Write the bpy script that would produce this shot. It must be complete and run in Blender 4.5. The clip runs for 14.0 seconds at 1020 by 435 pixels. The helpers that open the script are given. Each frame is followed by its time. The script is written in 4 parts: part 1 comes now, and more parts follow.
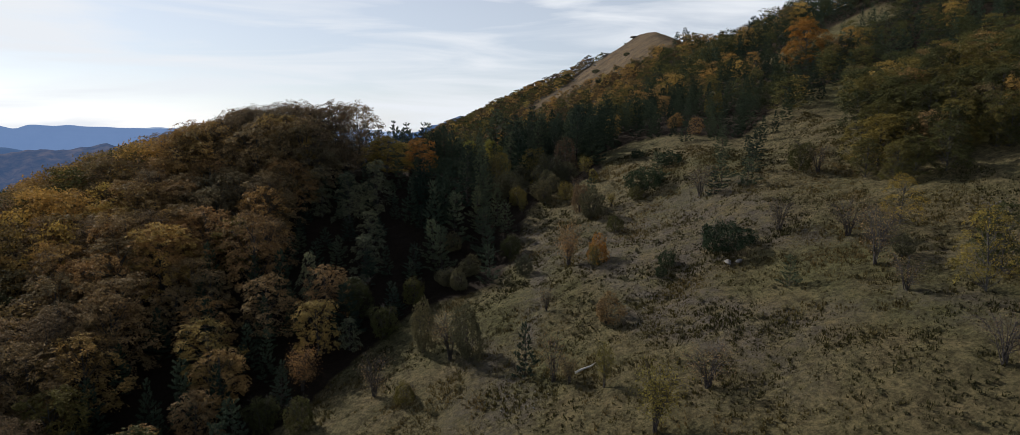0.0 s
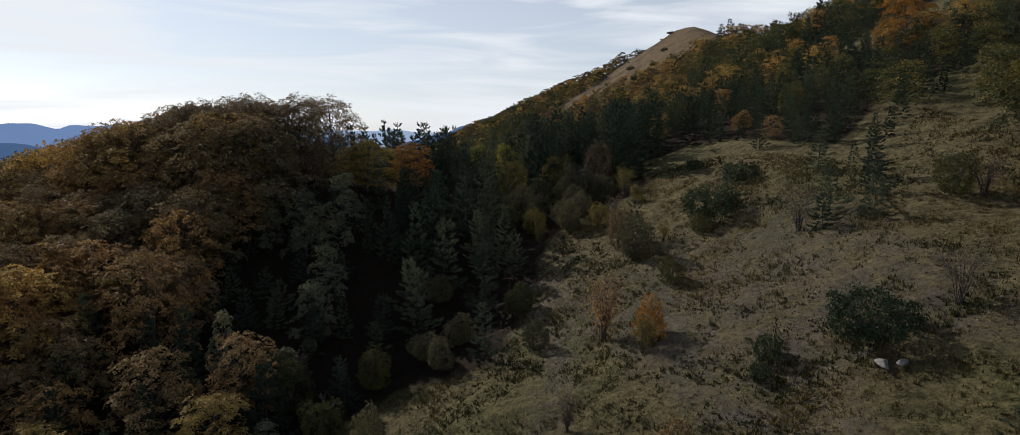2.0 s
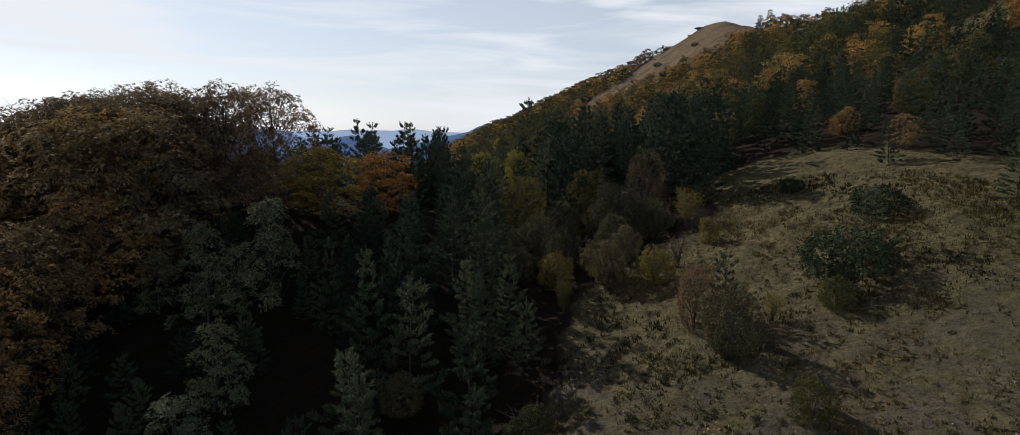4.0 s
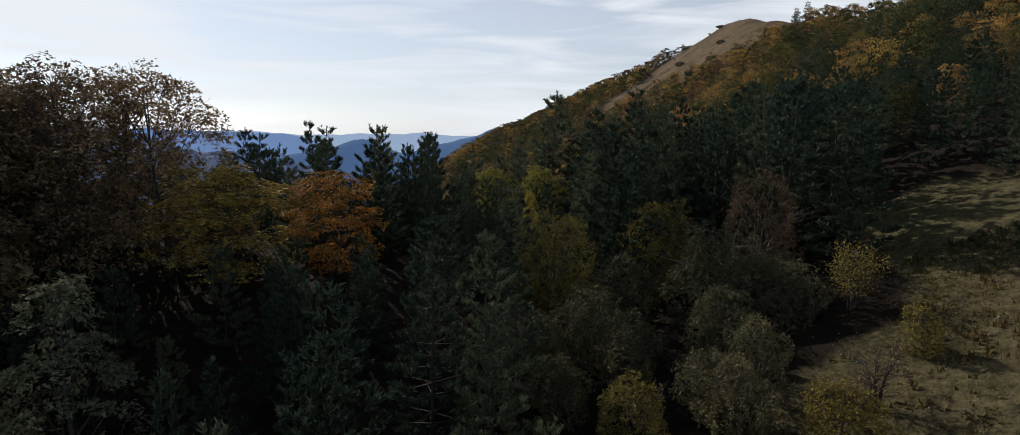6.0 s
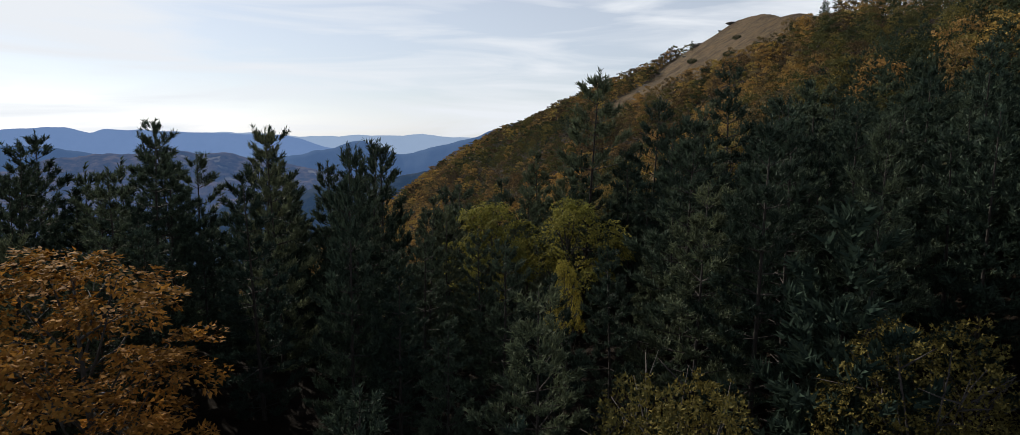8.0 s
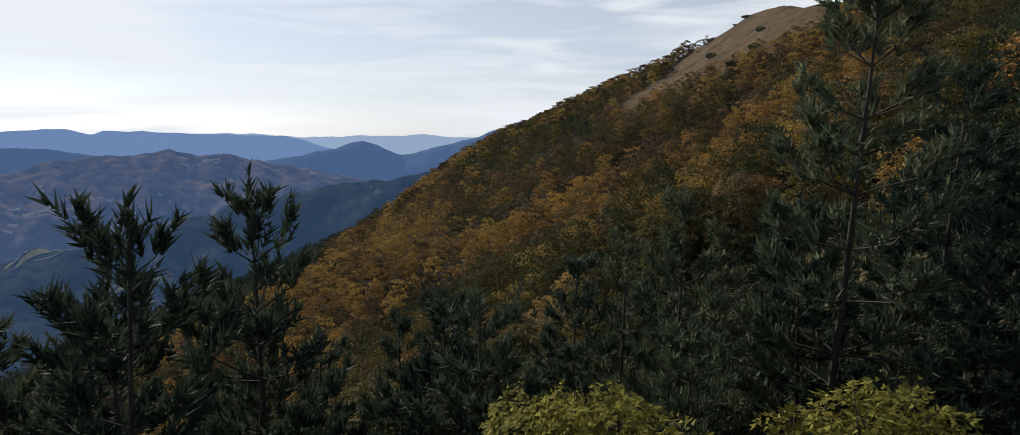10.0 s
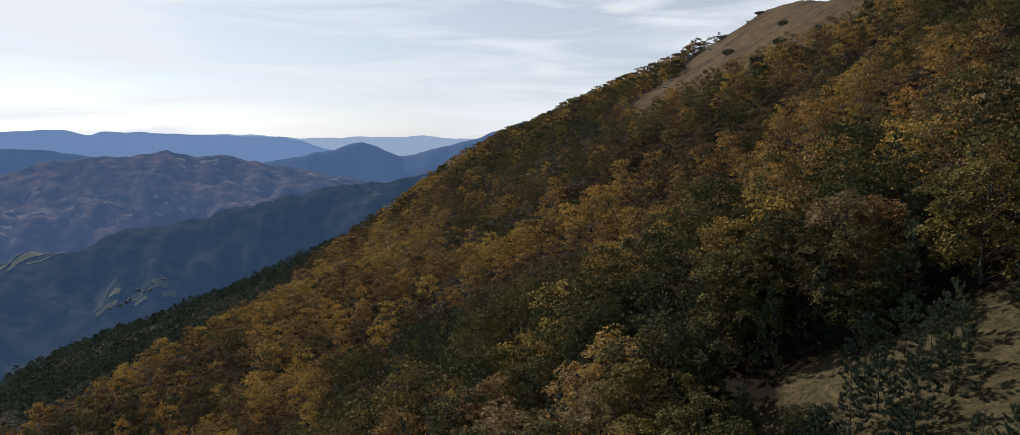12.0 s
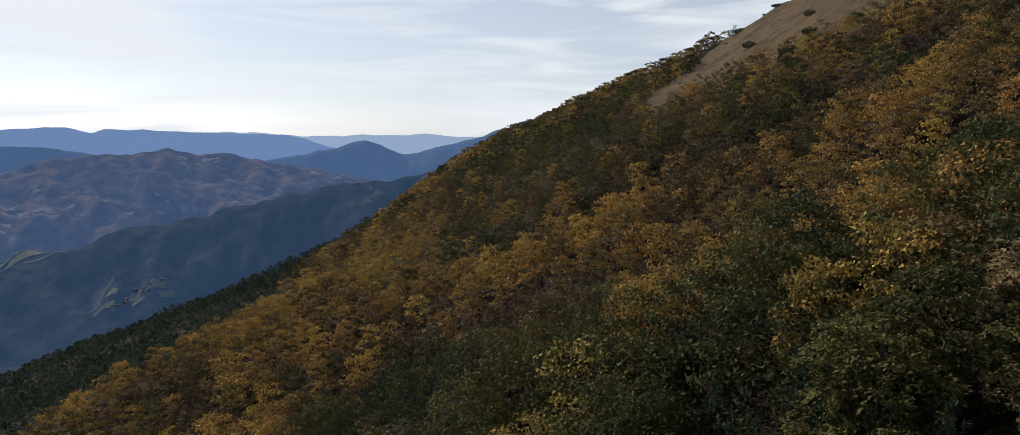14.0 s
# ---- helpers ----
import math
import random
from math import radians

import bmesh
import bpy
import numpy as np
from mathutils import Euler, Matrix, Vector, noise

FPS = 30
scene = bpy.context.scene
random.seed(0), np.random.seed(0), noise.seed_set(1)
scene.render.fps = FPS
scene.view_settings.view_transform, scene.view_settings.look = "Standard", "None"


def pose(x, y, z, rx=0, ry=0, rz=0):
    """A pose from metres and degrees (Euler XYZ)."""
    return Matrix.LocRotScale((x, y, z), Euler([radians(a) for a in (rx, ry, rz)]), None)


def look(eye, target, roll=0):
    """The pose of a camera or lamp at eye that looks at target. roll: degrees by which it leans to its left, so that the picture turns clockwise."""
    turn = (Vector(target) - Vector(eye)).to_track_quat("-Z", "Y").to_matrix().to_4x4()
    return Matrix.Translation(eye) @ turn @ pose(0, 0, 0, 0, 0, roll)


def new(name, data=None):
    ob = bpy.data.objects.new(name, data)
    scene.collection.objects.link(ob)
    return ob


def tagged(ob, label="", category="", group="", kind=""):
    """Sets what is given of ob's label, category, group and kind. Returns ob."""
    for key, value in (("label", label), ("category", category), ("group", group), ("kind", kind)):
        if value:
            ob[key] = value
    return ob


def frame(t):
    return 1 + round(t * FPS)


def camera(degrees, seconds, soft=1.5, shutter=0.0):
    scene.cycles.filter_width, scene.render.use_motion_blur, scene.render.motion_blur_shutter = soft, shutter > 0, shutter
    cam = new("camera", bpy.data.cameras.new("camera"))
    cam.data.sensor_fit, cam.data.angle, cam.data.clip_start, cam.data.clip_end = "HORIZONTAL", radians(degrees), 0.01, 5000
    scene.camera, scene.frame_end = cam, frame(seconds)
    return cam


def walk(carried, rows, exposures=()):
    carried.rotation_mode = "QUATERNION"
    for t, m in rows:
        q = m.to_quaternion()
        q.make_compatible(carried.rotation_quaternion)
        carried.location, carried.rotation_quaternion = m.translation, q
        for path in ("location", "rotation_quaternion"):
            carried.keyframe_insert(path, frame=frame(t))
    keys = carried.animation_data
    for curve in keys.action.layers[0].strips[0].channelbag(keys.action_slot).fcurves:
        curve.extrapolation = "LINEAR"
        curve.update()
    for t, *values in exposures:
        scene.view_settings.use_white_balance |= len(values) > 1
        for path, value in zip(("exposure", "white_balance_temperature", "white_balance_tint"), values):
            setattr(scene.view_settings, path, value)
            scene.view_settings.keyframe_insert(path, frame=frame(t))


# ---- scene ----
# ---- the camera and its way ----
cam = camera(74.5, 14.0, soft=0.6, shutter=0.05)
PATH = [
    (0, (-0.189, -2.064, 39.899), (-0.14, -0.084, 39.619), 0.3),
    (0.5, (0.474, 4.245, 39.88), (0.502, 6.225, 39.6), 0.2),
    (1, (1.119, 10.545, 39.865), (1.13, 12.526, 39.585), 0.2),
    (1.5, (1.728, 16.837, 39.855), (1.715, 18.818, 39.576), 0.3),
    (2, (2.289, 23.106, 39.854), (2.246, 25.086, 39.575), 0.3),
    (2.5, (2.717, 29.362, 39.855), (2.653, 31.341, 39.574), 0.3),
    (5, (1.611, 59.789, 39.953), (1.494, 61.766, 39.677), 0.4),
    (5.5, (0.998, 65.67, 39.93), (0.872, 67.647, 39.657), 0.3),
    (6, (0.329, 71.539, 39.908), (0.199, 73.516, 39.638), 0.4),
    (6.5, (-0.276, 77.443, 39.906), (-0.407, 79.42, 39.638), 0.3),
    (7, (-0.774, 83.37, 39.919), (-0.902, 85.348, 39.653), 0.3),
    (7.5, (-1.255, 89.298, 39.942), (-1.38, 91.276, 39.677), 0.4),
    (8, (-1.779, 95.179, 39.959), (-1.907, 97.157, 39.693), 0.4),
    (8.5, (-2.53, 100.944, 39.989), (-2.659, 102.921, 39.72), 0.4),
    (9, (-3.437, 106.544, 40.05), (-3.569, 108.522, 39.781), 0.2),
    (11.5, (-7.297, 133.065, 40.014), (-7.432, 135.043, 39.751), 0.1),
    (12, (-7.779, 138.37, 40.013), (-7.913, 140.348, 39.75), 0.2),
    (12.5, (-8.213, 143.692, 40.016), (-8.348, 145.67, 39.754), 0.3),
    (13, (-8.615, 148.959, 40.024), (-8.752, 150.937, 39.762), 0.4),
    (13.5, (-8.833, 154.015, 40.03), (-8.974, 155.993, 39.769), 0.5),
    (14, (-8.823, 158.846, 40.032), (-8.968, 160.823, 39.764), 0.3),
]
walk(cam, [(t, look(eye, target, roll)) for t, eye, target, roll in PATH])

# ---- sky, sun and exposure ----
SUN_AZ, SUN_EL = radians(-44), radians(30)      # azimuth clockwise from +y
scene.view_settings.exposure = 0.0
world = bpy.data.worlds.new("sky")
scene.world = world
world.use_nodes = True
wt = world.node_tree
wt.nodes.clear()
w_out = wt.nodes.new("ShaderNodeOutputWorld")
w_bg = wt.nodes.new("ShaderNodeBackground")
w_sky = wt.nodes.new("ShaderNodeTexSky")
w_sky.sky_type = "NISHITA"
w_sky.sun_disc = False
w_sky.sun_elevation, w_sky.sun_rotation = SUN_EL, SUN_AZ
w_sky.altitude, w_sky.air_density, w_sky.dust_density, w_sky.ozone_density = 1100, 1.0, 1.0, 1.0
w_bg.inputs["Strength"].default_value = 0.075
# a thin veil of high cloud takes the colour out of the blue, in streaks
w_co = wt.nodes.new("ShaderNodeTexCoord")
w_map = wt.nodes.new("ShaderNodeMapping")
w_map.inputs["Scale"].default_value = (2.0, 1.6, 17.0)
w_map.inputs["Rotation"].default_value = (0.0, 0.12, 0.3)
w_no = wt.nodes.new("ShaderNodeTexNoise")
w_no.inputs["Scale"].default_value = 1.7
w_no.inputs["Detail"].default_value = 9.0
w_no.inputs["Distortion"].default_value = 0.7
w_rp = wt.nodes.new("ShaderNodeValToRGB")
w_rp.color_ramp.elements[0].position, w_rp.color_ramp.elements[1].position = 0.40, 0.64
w_rp.color_ramp.elements[0].color = (0.34, 0.34, 0.34, 1)
w_rp.color_ramp.elements[1].color = (1.0, 1.0, 1.0, 1)
w_hs = wt.nodes.new("ShaderNodeHueSaturation")
w_hs.inputs["Saturation"].default_value = 0.5
w_cool = wt.nodes.new("ShaderNodeMix")
w_cool.data_type, w_cool.blend_type = "RGBA", "MULTIPLY"
w_cool.inputs["Factor"].default_value = 1.0
w_cool.inputs["B"].default_value = (0.90, 0.99, 1.14, 1)
w_mx = wt.nodes.new("ShaderNodeMix")
w_mx.data_type = "RGBA"
w_mx.inputs["B"].default_value = (11.1, 11.6, 12.3, 1)
# the veil thins out towards the zenith
w_sep = wt.nodes.new("ShaderNodeSeparateXYZ")
w_air = wt.nodes.new("ShaderNodeMapRange")
w_air.inputs["From Min"].default_value, w_air.inputs["From Max"].default_value = 0.16, 0.60
w_air.inputs["To Min"].default_value, w_air.inputs["To Max"].default_value = 1.0, 0.08
w_thin = wt.nodes.new("ShaderNodeMath")
w_thin.operation = "MULTIPLY"
wt.links.new(w_co.outputs["Generated"], w_sep.inputs["Vector"])
wt.links.new(w_sep.outputs["Z"], w_air.inputs["Value"])
wt.links.new(w_air.outputs["Result"], w_thin.inputs[0])
wt.links.new(w_rp.outputs["Color"], w_thin.inputs[1])
wt.links.new(w_co.outputs["Generated"], w_map.inputs["Vector"])
wt.links.new(w_map.outputs["Vector"], w_no.inputs["Vector"])
wt.links.new(w_no.outputs["Fac"], w_rp.inputs["Fac"])
wt.links.new(w_thin.outputs["Value"], w_mx.inputs["Factor"])
wt.links.new(w_sky.outputs["Color"], w_hs.inputs["Color"])
wt.links.new(w_hs.outputs["Color"], w_cool.inputs["A"])
wt.links.new(w_cool.outputs["Result"], w_mx.inputs["A"])
wt.links.new(w_mx.outputs["Result"], w_bg.inputs["Color"])
wt.links.new(w_bg.outputs["Background"], w_out.inputs["Surface"])

sun = new("sun", bpy.data.lights.new("sun", "SUN"))
sun.data.energy, sun.data.angle, sun.data.color = 5.0, radians(0.6), (1.0, 0.93, 0.82)
sun_from = Vector((math.sin(SUN_AZ) * math.cos(SUN_EL), math.cos(SUN_AZ) * math.cos(SUN_EL), math.sin(SUN_EL)))
sun.matrix_world = look(sun_from * 300, (0, 0, 0))

RNG = np.random.default_rng(7)


# ---- noise and the lie of the land ----
def vnoise(x, y, seed=0):
    """Smooth lattice noise, -1 to 1."""
    x, y = np.asarray(x, float), np.asarray(y, float)
    xi, yi = np.floor(x), np.floor(y)
    fx, fy = x - xi, y - yi
    fx, fy = fx * fx * (3 - 2 * fx), fy * fy * (3 - 2 * fy)

    def h(a, b):
        v = np.sin(a * 127.1 + b * 311.7 + seed * 74.7) * 43758.5453
        return 2 * (v - np.floor(v)) - 1
    top = h(xi, yi) * (1 - fx) + h(xi + 1, yi) * fx
    low = h(xi, yi + 1) * (1 - fx) + h(xi + 1, yi + 1) * fx
    return top * (1 - fy) + low * fy


def fbm(x, y, seed=0, octaves=4):
    return sum(vnoise(x * 2 ** k, y * 2 ** k, seed + k) / 2 ** k for k in range(octaves))


def step(a, b, v):
    u = np.clip((v - a) / (b - a), 0, 1)
    return u * u * (3 - 2 * u)


def smax(a, b, k):
    return 0.5 * (a + b + np.sqrt((a - b) ** 2 + k * k))


def smin(a, b, k):
    return 0.5 * (a + b - np.sqrt((a - b) ** 2 + k * k))


def slope_top(y):
    """x of the mountain's upper edge."""
    return 90 + 1.2 * np.maximum(0, 190 - y) + 7 * step(300, 345, y) + 31 * step(345, 584, y)


def land(x, y):
    """Height of the bare ground."""
    x, y = np.asarray(x, float), np.asarray(y, float)
    meadow = 19.5 + 0.37 * (smin(x, 34 + 0.10 * (x - 34), 6) - 2.4) + 0.26 * np.maximum(0, x - 38) + 0.15 * (y - 51)
    crest = 34.4 - 0.42 * np.maximum(0, -42 - x) - 0.24 * np.maximum(0, x + 19)
    hill = smin(smin(33 + 0.42 * (y - 107), crest, 3), 33 - 0.55 * (y - 120), 4)
    south = smax(meadow, hill, 2.0)
    xe = smin(x, slope_top(y), 8) - 0.8 * np.maximum(0, x - slope_top(y))
    low = np.maximum(0, -40 - xe)
    y_run = smax(smin(y - 270, 340, 30), 0, 20) * 0.105 + np.maximum(0, y - 610) * 0.04
    mount = 20 + 0.6 * (xe - 5) + 0.30 * low + y_run
    spur = np.maximum(0, (-406 * (x + 88) + 38 * (y - 536)) / 408) * 0.36 * step(400, 600, y)
    y_end = 600 + 320 * step(60, -60, x)
    mount = mount - spur - 0.55 * smax(y - y_end, 0, 30) - 0.4 * smax(-250 - x, 0, 30)
    for rib_y, rib_x in ((262, 30), (330, 10), (205, 25)):
        across = y - rib_y + 0.55 * (x - rib_x)
        mount = mount + (3.2 * np.exp(-(across / 13) ** 2) - 3.2 * np.exp(-((across - 24) / 13) ** 2)) * step(-70, -20, x) * step(95, 60, x)
    mount = mount + 3.0 * fbm(x / 60 + y / 160, y / 90 - x / 200, 3, 3) * step(150, 260, y)
    mount = mount - 4 * step(480, 560, y) * step(30, 70, x) - 9 * step(-50, -110, x) * step(300, 390, y)
    w = step(118, 178, y)
    z = south * (1 - w) + mount * w
    return z + 0.35 * fbm(x / 9, y / 9, 11, 3)


# ---- materials ----
def nodes(name):
    m = bpy.data.materials.new(name)
    m.use_nodes = True
    t = m.node_tree
    return m, t, t.nodes["Principled BSDF"], t.nodes["Material Output"]


def ramp(t, fac, stops, interp="LINEAR"):
    r = t.nodes.new("ShaderNodeValToRGB")
    r.color_ramp.interpolation = interp
    while len(r.color_ramp.elements) < len(stops):
        r.color_ramp.elements.new(0.5)
    for e, (p, c) in zip(r.color_ramp.elements, stops):
        e.position, e.color = p, (*c, 1)
    t.links.new(fac, r.inputs["Fac"])
    return r.outputs["Color"]


def noise_tex(t, scale, detail=4.0, rough=0.6, vec=None):
    n = t.nodes.new("ShaderNodeTexNoise")
    n.inputs["Scale"].default_value, n.inputs["Detail"].default_value, n.inputs["Roughness"].default_value = scale, detail, rough
    if vec is None:
        vec = t.nodes.new("ShaderNodeNewGeometry").outputs["Position"]
    t.links.new(vec, n.inputs["Vector"])
    return n.outputs["Fac"]


def mix(t, fac, a, b, kind="MIX"):
    n = t.nodes.new("ShaderNodeMix")
    n.data_type, n.blend_type = "RGBA", kind
    for key, v in (("Factor", fac), ("A", a), ("B", b)):
        if isinstance(v, (int, float)):
            n.inputs[key].default_value = v
        elif isinstance(v, tuple):
            n.inputs[key].default_value = (*v, 1)
        else:
            t.links.new(v, n.inputs[key])
    return n.outputs["Result"]


def leaf_material(name, stops, by="object", through_light=0.20, rough=0.8, gloss=0.08, spots=0.6):
    """Foliage: tint by tree, by leaf and by patch; some light goes through."""
    m, t, bsdf, out = nodes(name)
    if by == "object":
        fac = t.nodes.new("ShaderNodeObjectInfo").outputs["Random"]
    elif by == "tree":
        a = t.nodes.new("ShaderNodeAttribute")
        a.attribute_name = "tint"
        fac = a.outputs["Fac"]
    else:
        # patches of the size of one crown
        v = t.nodes.new("ShaderNodeTexVoronoi")
        v.inputs["Scale"].default_value = 0.16
        t.links.new(t.nodes.new("ShaderNodeNewGeometry").outputs["Position"], v.inputs["Vector"])
        s = t.nodes.new("ShaderNodeSeparateColor")
        t.links.new(v.outputs["Color"], s.inputs["Color"])
        fac = s.outputs["Red"]
    col = ramp(t, fac, stops)
    isl = t.nodes.new("ShaderNodeNewGeometry").outputs["Random Per Island"]
    bright = ramp(t, isl, [(0.0, [1 - 0.6 * spots] * 3), (0.6, (1.0, 1.0, 1.0)), (1.0, (1 + 0.9 * spots, 1 + 0.85 * spots, 1 + 0.7 * spots))])
    col = mix(t, 1.0, col, bright, "MULTIPLY")
    big = ramp(t, noise_tex(t, 0.09, 2), [(0.35, (0.75, 0.8, 0.8)), (0.65, (1.2, 1.1, 0.95))])
    col = mix(t, 1.0, col, big, "MULTIPLY")
    t.links.new(col, bsdf.inputs["Base Color"])
    bsdf.inputs["Roughness"].default_value = rough
    bsdf.inputs["Specular IOR Level"].default_value = gloss
    tr = t.nodes.new("ShaderNodeBsdfTranslucent")
    t.links.new(col, tr.inputs["Color"])
    mx = t.nodes.new("ShaderNodeMixShader")
    mx.inputs["Fac"].default_value = through_light
    t.links.new(bsdf.outputs["BSDF"], mx.inputs[1])
    t.links.new(tr.outputs["BSDF"], mx.inputs[2])
    t.links.new(mx.outputs["Shader"], out.inputs["Surface"])
    return m


def bark_material(name, a, b):
    m, t, bsdf, out = nodes(name)
    n = noise_tex(t, 6.0, 5)
    t.links.new(ramp(t, n, [(0.3, a), (0.7, b)]), bsdf.inputs["Base Color"])
    bsdf.inputs["Roughness"].default_value = 0.9
    bump = t.nodes.new("ShaderNodeBump")
    bump.inputs["Strength"].default_value = 0.6
    t.links.new(n, bump.inputs["Height"])
    t.links.new(bump.outputs["Normal"], bsdf.inputs["Normal"])
    return m


def ground_material():
    m, t, bsdf, out = nodes("ground")

    def attr(n):
        a = t.nodes.new("ShaderNodeAttribute")
        a.attribute_name = n
        return a.outputs["Fac"]
    fine, mid, wide = noise_tex(t, 3.2, 8, 0.8), noise_tex(t, 0.35, 5, 0.65), noise_tex(t, 0.06, 4)
    grass = ramp(t, fine, [(0.32, (0.022, 0.020, 0.0105)), (0.5, (0.100, 0.087, 0.043)), (0.68, (0.175, 0.143, 0.076))])
    straw = ramp(t, fine, [(0.32, (0.030, 0.0245, 0.014)), (0.5, (0.118, 0.094, 0.050)), (0.68, (0.200, 0.156, 0.086))])
    col = mix(t, ramp(t, mid, [(0.42, (0, 0, 0)), (0.66, (0.8, 0.8, 0.8))]), grass, straw)
    green = ramp(t, fine, [(0.32, (0.0199, 0.0235, 0.00906)), (0.68, (0.109, 0.116, 0.0435))])
    col = mix(t, ramp(t, wide, [(0.47, (0, 0, 0)), (0.64, (0.5, 0.5, 0.5))]), col, green)
    clod = ramp(t, noise_tex(t, 1.1, 5, 0.7), [(0.38, (0.58, 0.57, 0.55)), (0.54, (1.0, 1.0, 1.0)), (0.70, (1.28, 1.24, 1.2))])
    col = mix(t, 1.0, col, clod, "MULTIPLY")
    scree = ramp(t, noise_tex(t, 3.5, 6, 0.75), [(0.3, (0.024, 0.021, 0.018)), (0.55, (0.100, 0.085, 0.073)), (0.75, (0.190, 0.168, 0.150))])
    n_s = t.nodes.new("ShaderNodeMath")
    n_s.operation = "MULTIPLY"
    t.links.new(attr("scree"), n_s.inputs[0])
    t.links.new(ramp(t, noise_tex(t, 0.5, 6, 0.75), [(0.38, (0, 0, 0)), (0.6, (1, 1, 1))]), n_s.inputs[1])
    col = mix(t, n_s.outputs["Value"], col, scree)
    peak = ramp(t, noise_tex(t, 0.30, 8, 0.8), [(0.36, (0.030, 0.021, 0.014)), (0.5, (0.082, 0.057, 0.031)), (0.66, (0.128, 0.090, 0.047))])
    peak = mix(t, 1.0, peak, ramp(t, noise_tex(t, 0.045, 6, 0.7), [(0.38, (0.55, 0.52, 0.50)), (0.52, (1.0, 1.0, 1.0)), (0.66, (1.2, 1.15, 1.1))]), "MULTIPLY")
    col = mix(t, attr("dry"), col, peak)
    # leaf litter, its brown taken near black to paint in the wood's shade
    shaded_litter = ramp(t, fine, [(0.3, (0.006, 0.0045, 0.003)), (0.7, (0.026, 0.017, 0.010))])
    col = mix(t, attr("shaded_litter"), col, shaded_litter)
    t.links.new(col, bsdf.inputs["Base Color"])
    bsdf.inputs["Roughness"].default_value = 0.95
    bsdf.inputs["Specular IOR Level"].default_value = 0.1
    bump = t.nodes.new("ShaderNodeBump")
    bump.inputs["Strength"].default_value, bump.inputs["Distance"].default_value = 0.9, 0.35
    t.links.new(fine, bump.inputs["Height"])
    t.links.new(bump.outputs["Normal"], bsdf.inputs["Normal"])
    return m


def painted_haze_material(name, stops, scale, haze_glow, power, field=None):
    """Far-off hills: the blue air before them is painted on as emission."""
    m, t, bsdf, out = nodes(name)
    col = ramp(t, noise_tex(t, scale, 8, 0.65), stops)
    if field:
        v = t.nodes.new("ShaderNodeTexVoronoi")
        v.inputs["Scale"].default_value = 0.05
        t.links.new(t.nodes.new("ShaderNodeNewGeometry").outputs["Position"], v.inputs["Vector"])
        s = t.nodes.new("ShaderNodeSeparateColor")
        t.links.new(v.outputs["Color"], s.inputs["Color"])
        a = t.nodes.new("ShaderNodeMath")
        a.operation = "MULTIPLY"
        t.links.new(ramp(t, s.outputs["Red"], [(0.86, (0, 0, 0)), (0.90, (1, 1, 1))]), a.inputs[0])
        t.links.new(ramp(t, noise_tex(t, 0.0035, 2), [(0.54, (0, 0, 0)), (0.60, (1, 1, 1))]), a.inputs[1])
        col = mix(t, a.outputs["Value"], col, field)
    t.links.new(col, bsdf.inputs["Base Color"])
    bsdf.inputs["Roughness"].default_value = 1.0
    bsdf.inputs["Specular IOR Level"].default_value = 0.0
    bsdf.inputs["Emission Color"].default_value = (*haze_glow, 1)
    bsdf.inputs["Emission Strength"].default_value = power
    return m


M_GROUND = ground_material()
M_BARK_PINE = bark_material("pine_bark", (0.014, 0.011, 0.009), (0.036, 0.028, 0.022))
M_BARK_BEECH = bark_material("beech_bark", (0.022, 0.02, 0.018), (0.07, 0.065, 0.058))
M_TWIG = bark_material("grey_twigs", (0.02, 0.017, 0.015), (0.06, 0.05, 0.045))
M_PINE = leaf_material("pine_needles", [(0.0, (0.027, 0.043, 0.034)), (0.5, (0.048, 0.070, 0.052)), (1.0, (0.095, 0.116, 0.074))], "object", 0.22, 0.75, 0.10)
RUST = [(0.0, (0.160, 0.130, 0.076)), (0.3, (0.205, 0.148, 0.080)), (0.55, (0.255, 0.158, 0.074)), (0.8, (0.295, 0.190, 0.076)), (1.0, (0.330, 0.235, 0.080))]
SLOPE_RUST = [(0.0, (0.120, 0.098, 0.054)), (0.25, (0.186, 0.132, 0.062)), (0.5, (0.262, 0.166, 0.064)), (0.8, (0.325, 0.215, 0.070)), (1.0, (0.345, 0.256, 0.078))]
OLIVE = [(0.0, (0.044, 0.050, 0.022)), (0.5, (0.082, 0.080, 0.030)), (1.0, (0.15, 0.125, 0.038))]
# OLIVE with its blue lifted, painting slight haze into the slope's leaves
SLOPE_OLIVE = [(0.0, (0.0373, 0.0476, 0.0248)), (0.5, (0.0704, 0.0755, 0.0331)), (1.0, (0.145, 0.124, 0.0435))]
M_RUST = leaf_material("rust_leaves", RUST)
M_OLIVE = leaf_material("olive_leaves", OLIVE)
M_ORANGE = leaf_material("orange_leaves", [(0.0, (0.235, 0.115, 0.030)), (1.0, (0.29, 0.155, 0.036))], "object", 0.24)
M_GOLD = leaf_material("gold_leaves", [(0.0, (0.20, 0.158, 0.042)), (1.0, (0.26, 0.195, 0.046))], "object", 0.24)
M_YELLOW = leaf_material("yellow_leaves", [(0.0, (0.135, 0.125, 0.040)), (1.0, (0.20, 0.165, 0.046))])
M_MAPLE = leaf_material("maple_leaves", [(0.0, (0.19, 0.185, 0.046)), (1.0, (0.26, 0.235, 0.056))], "object", 0.36)
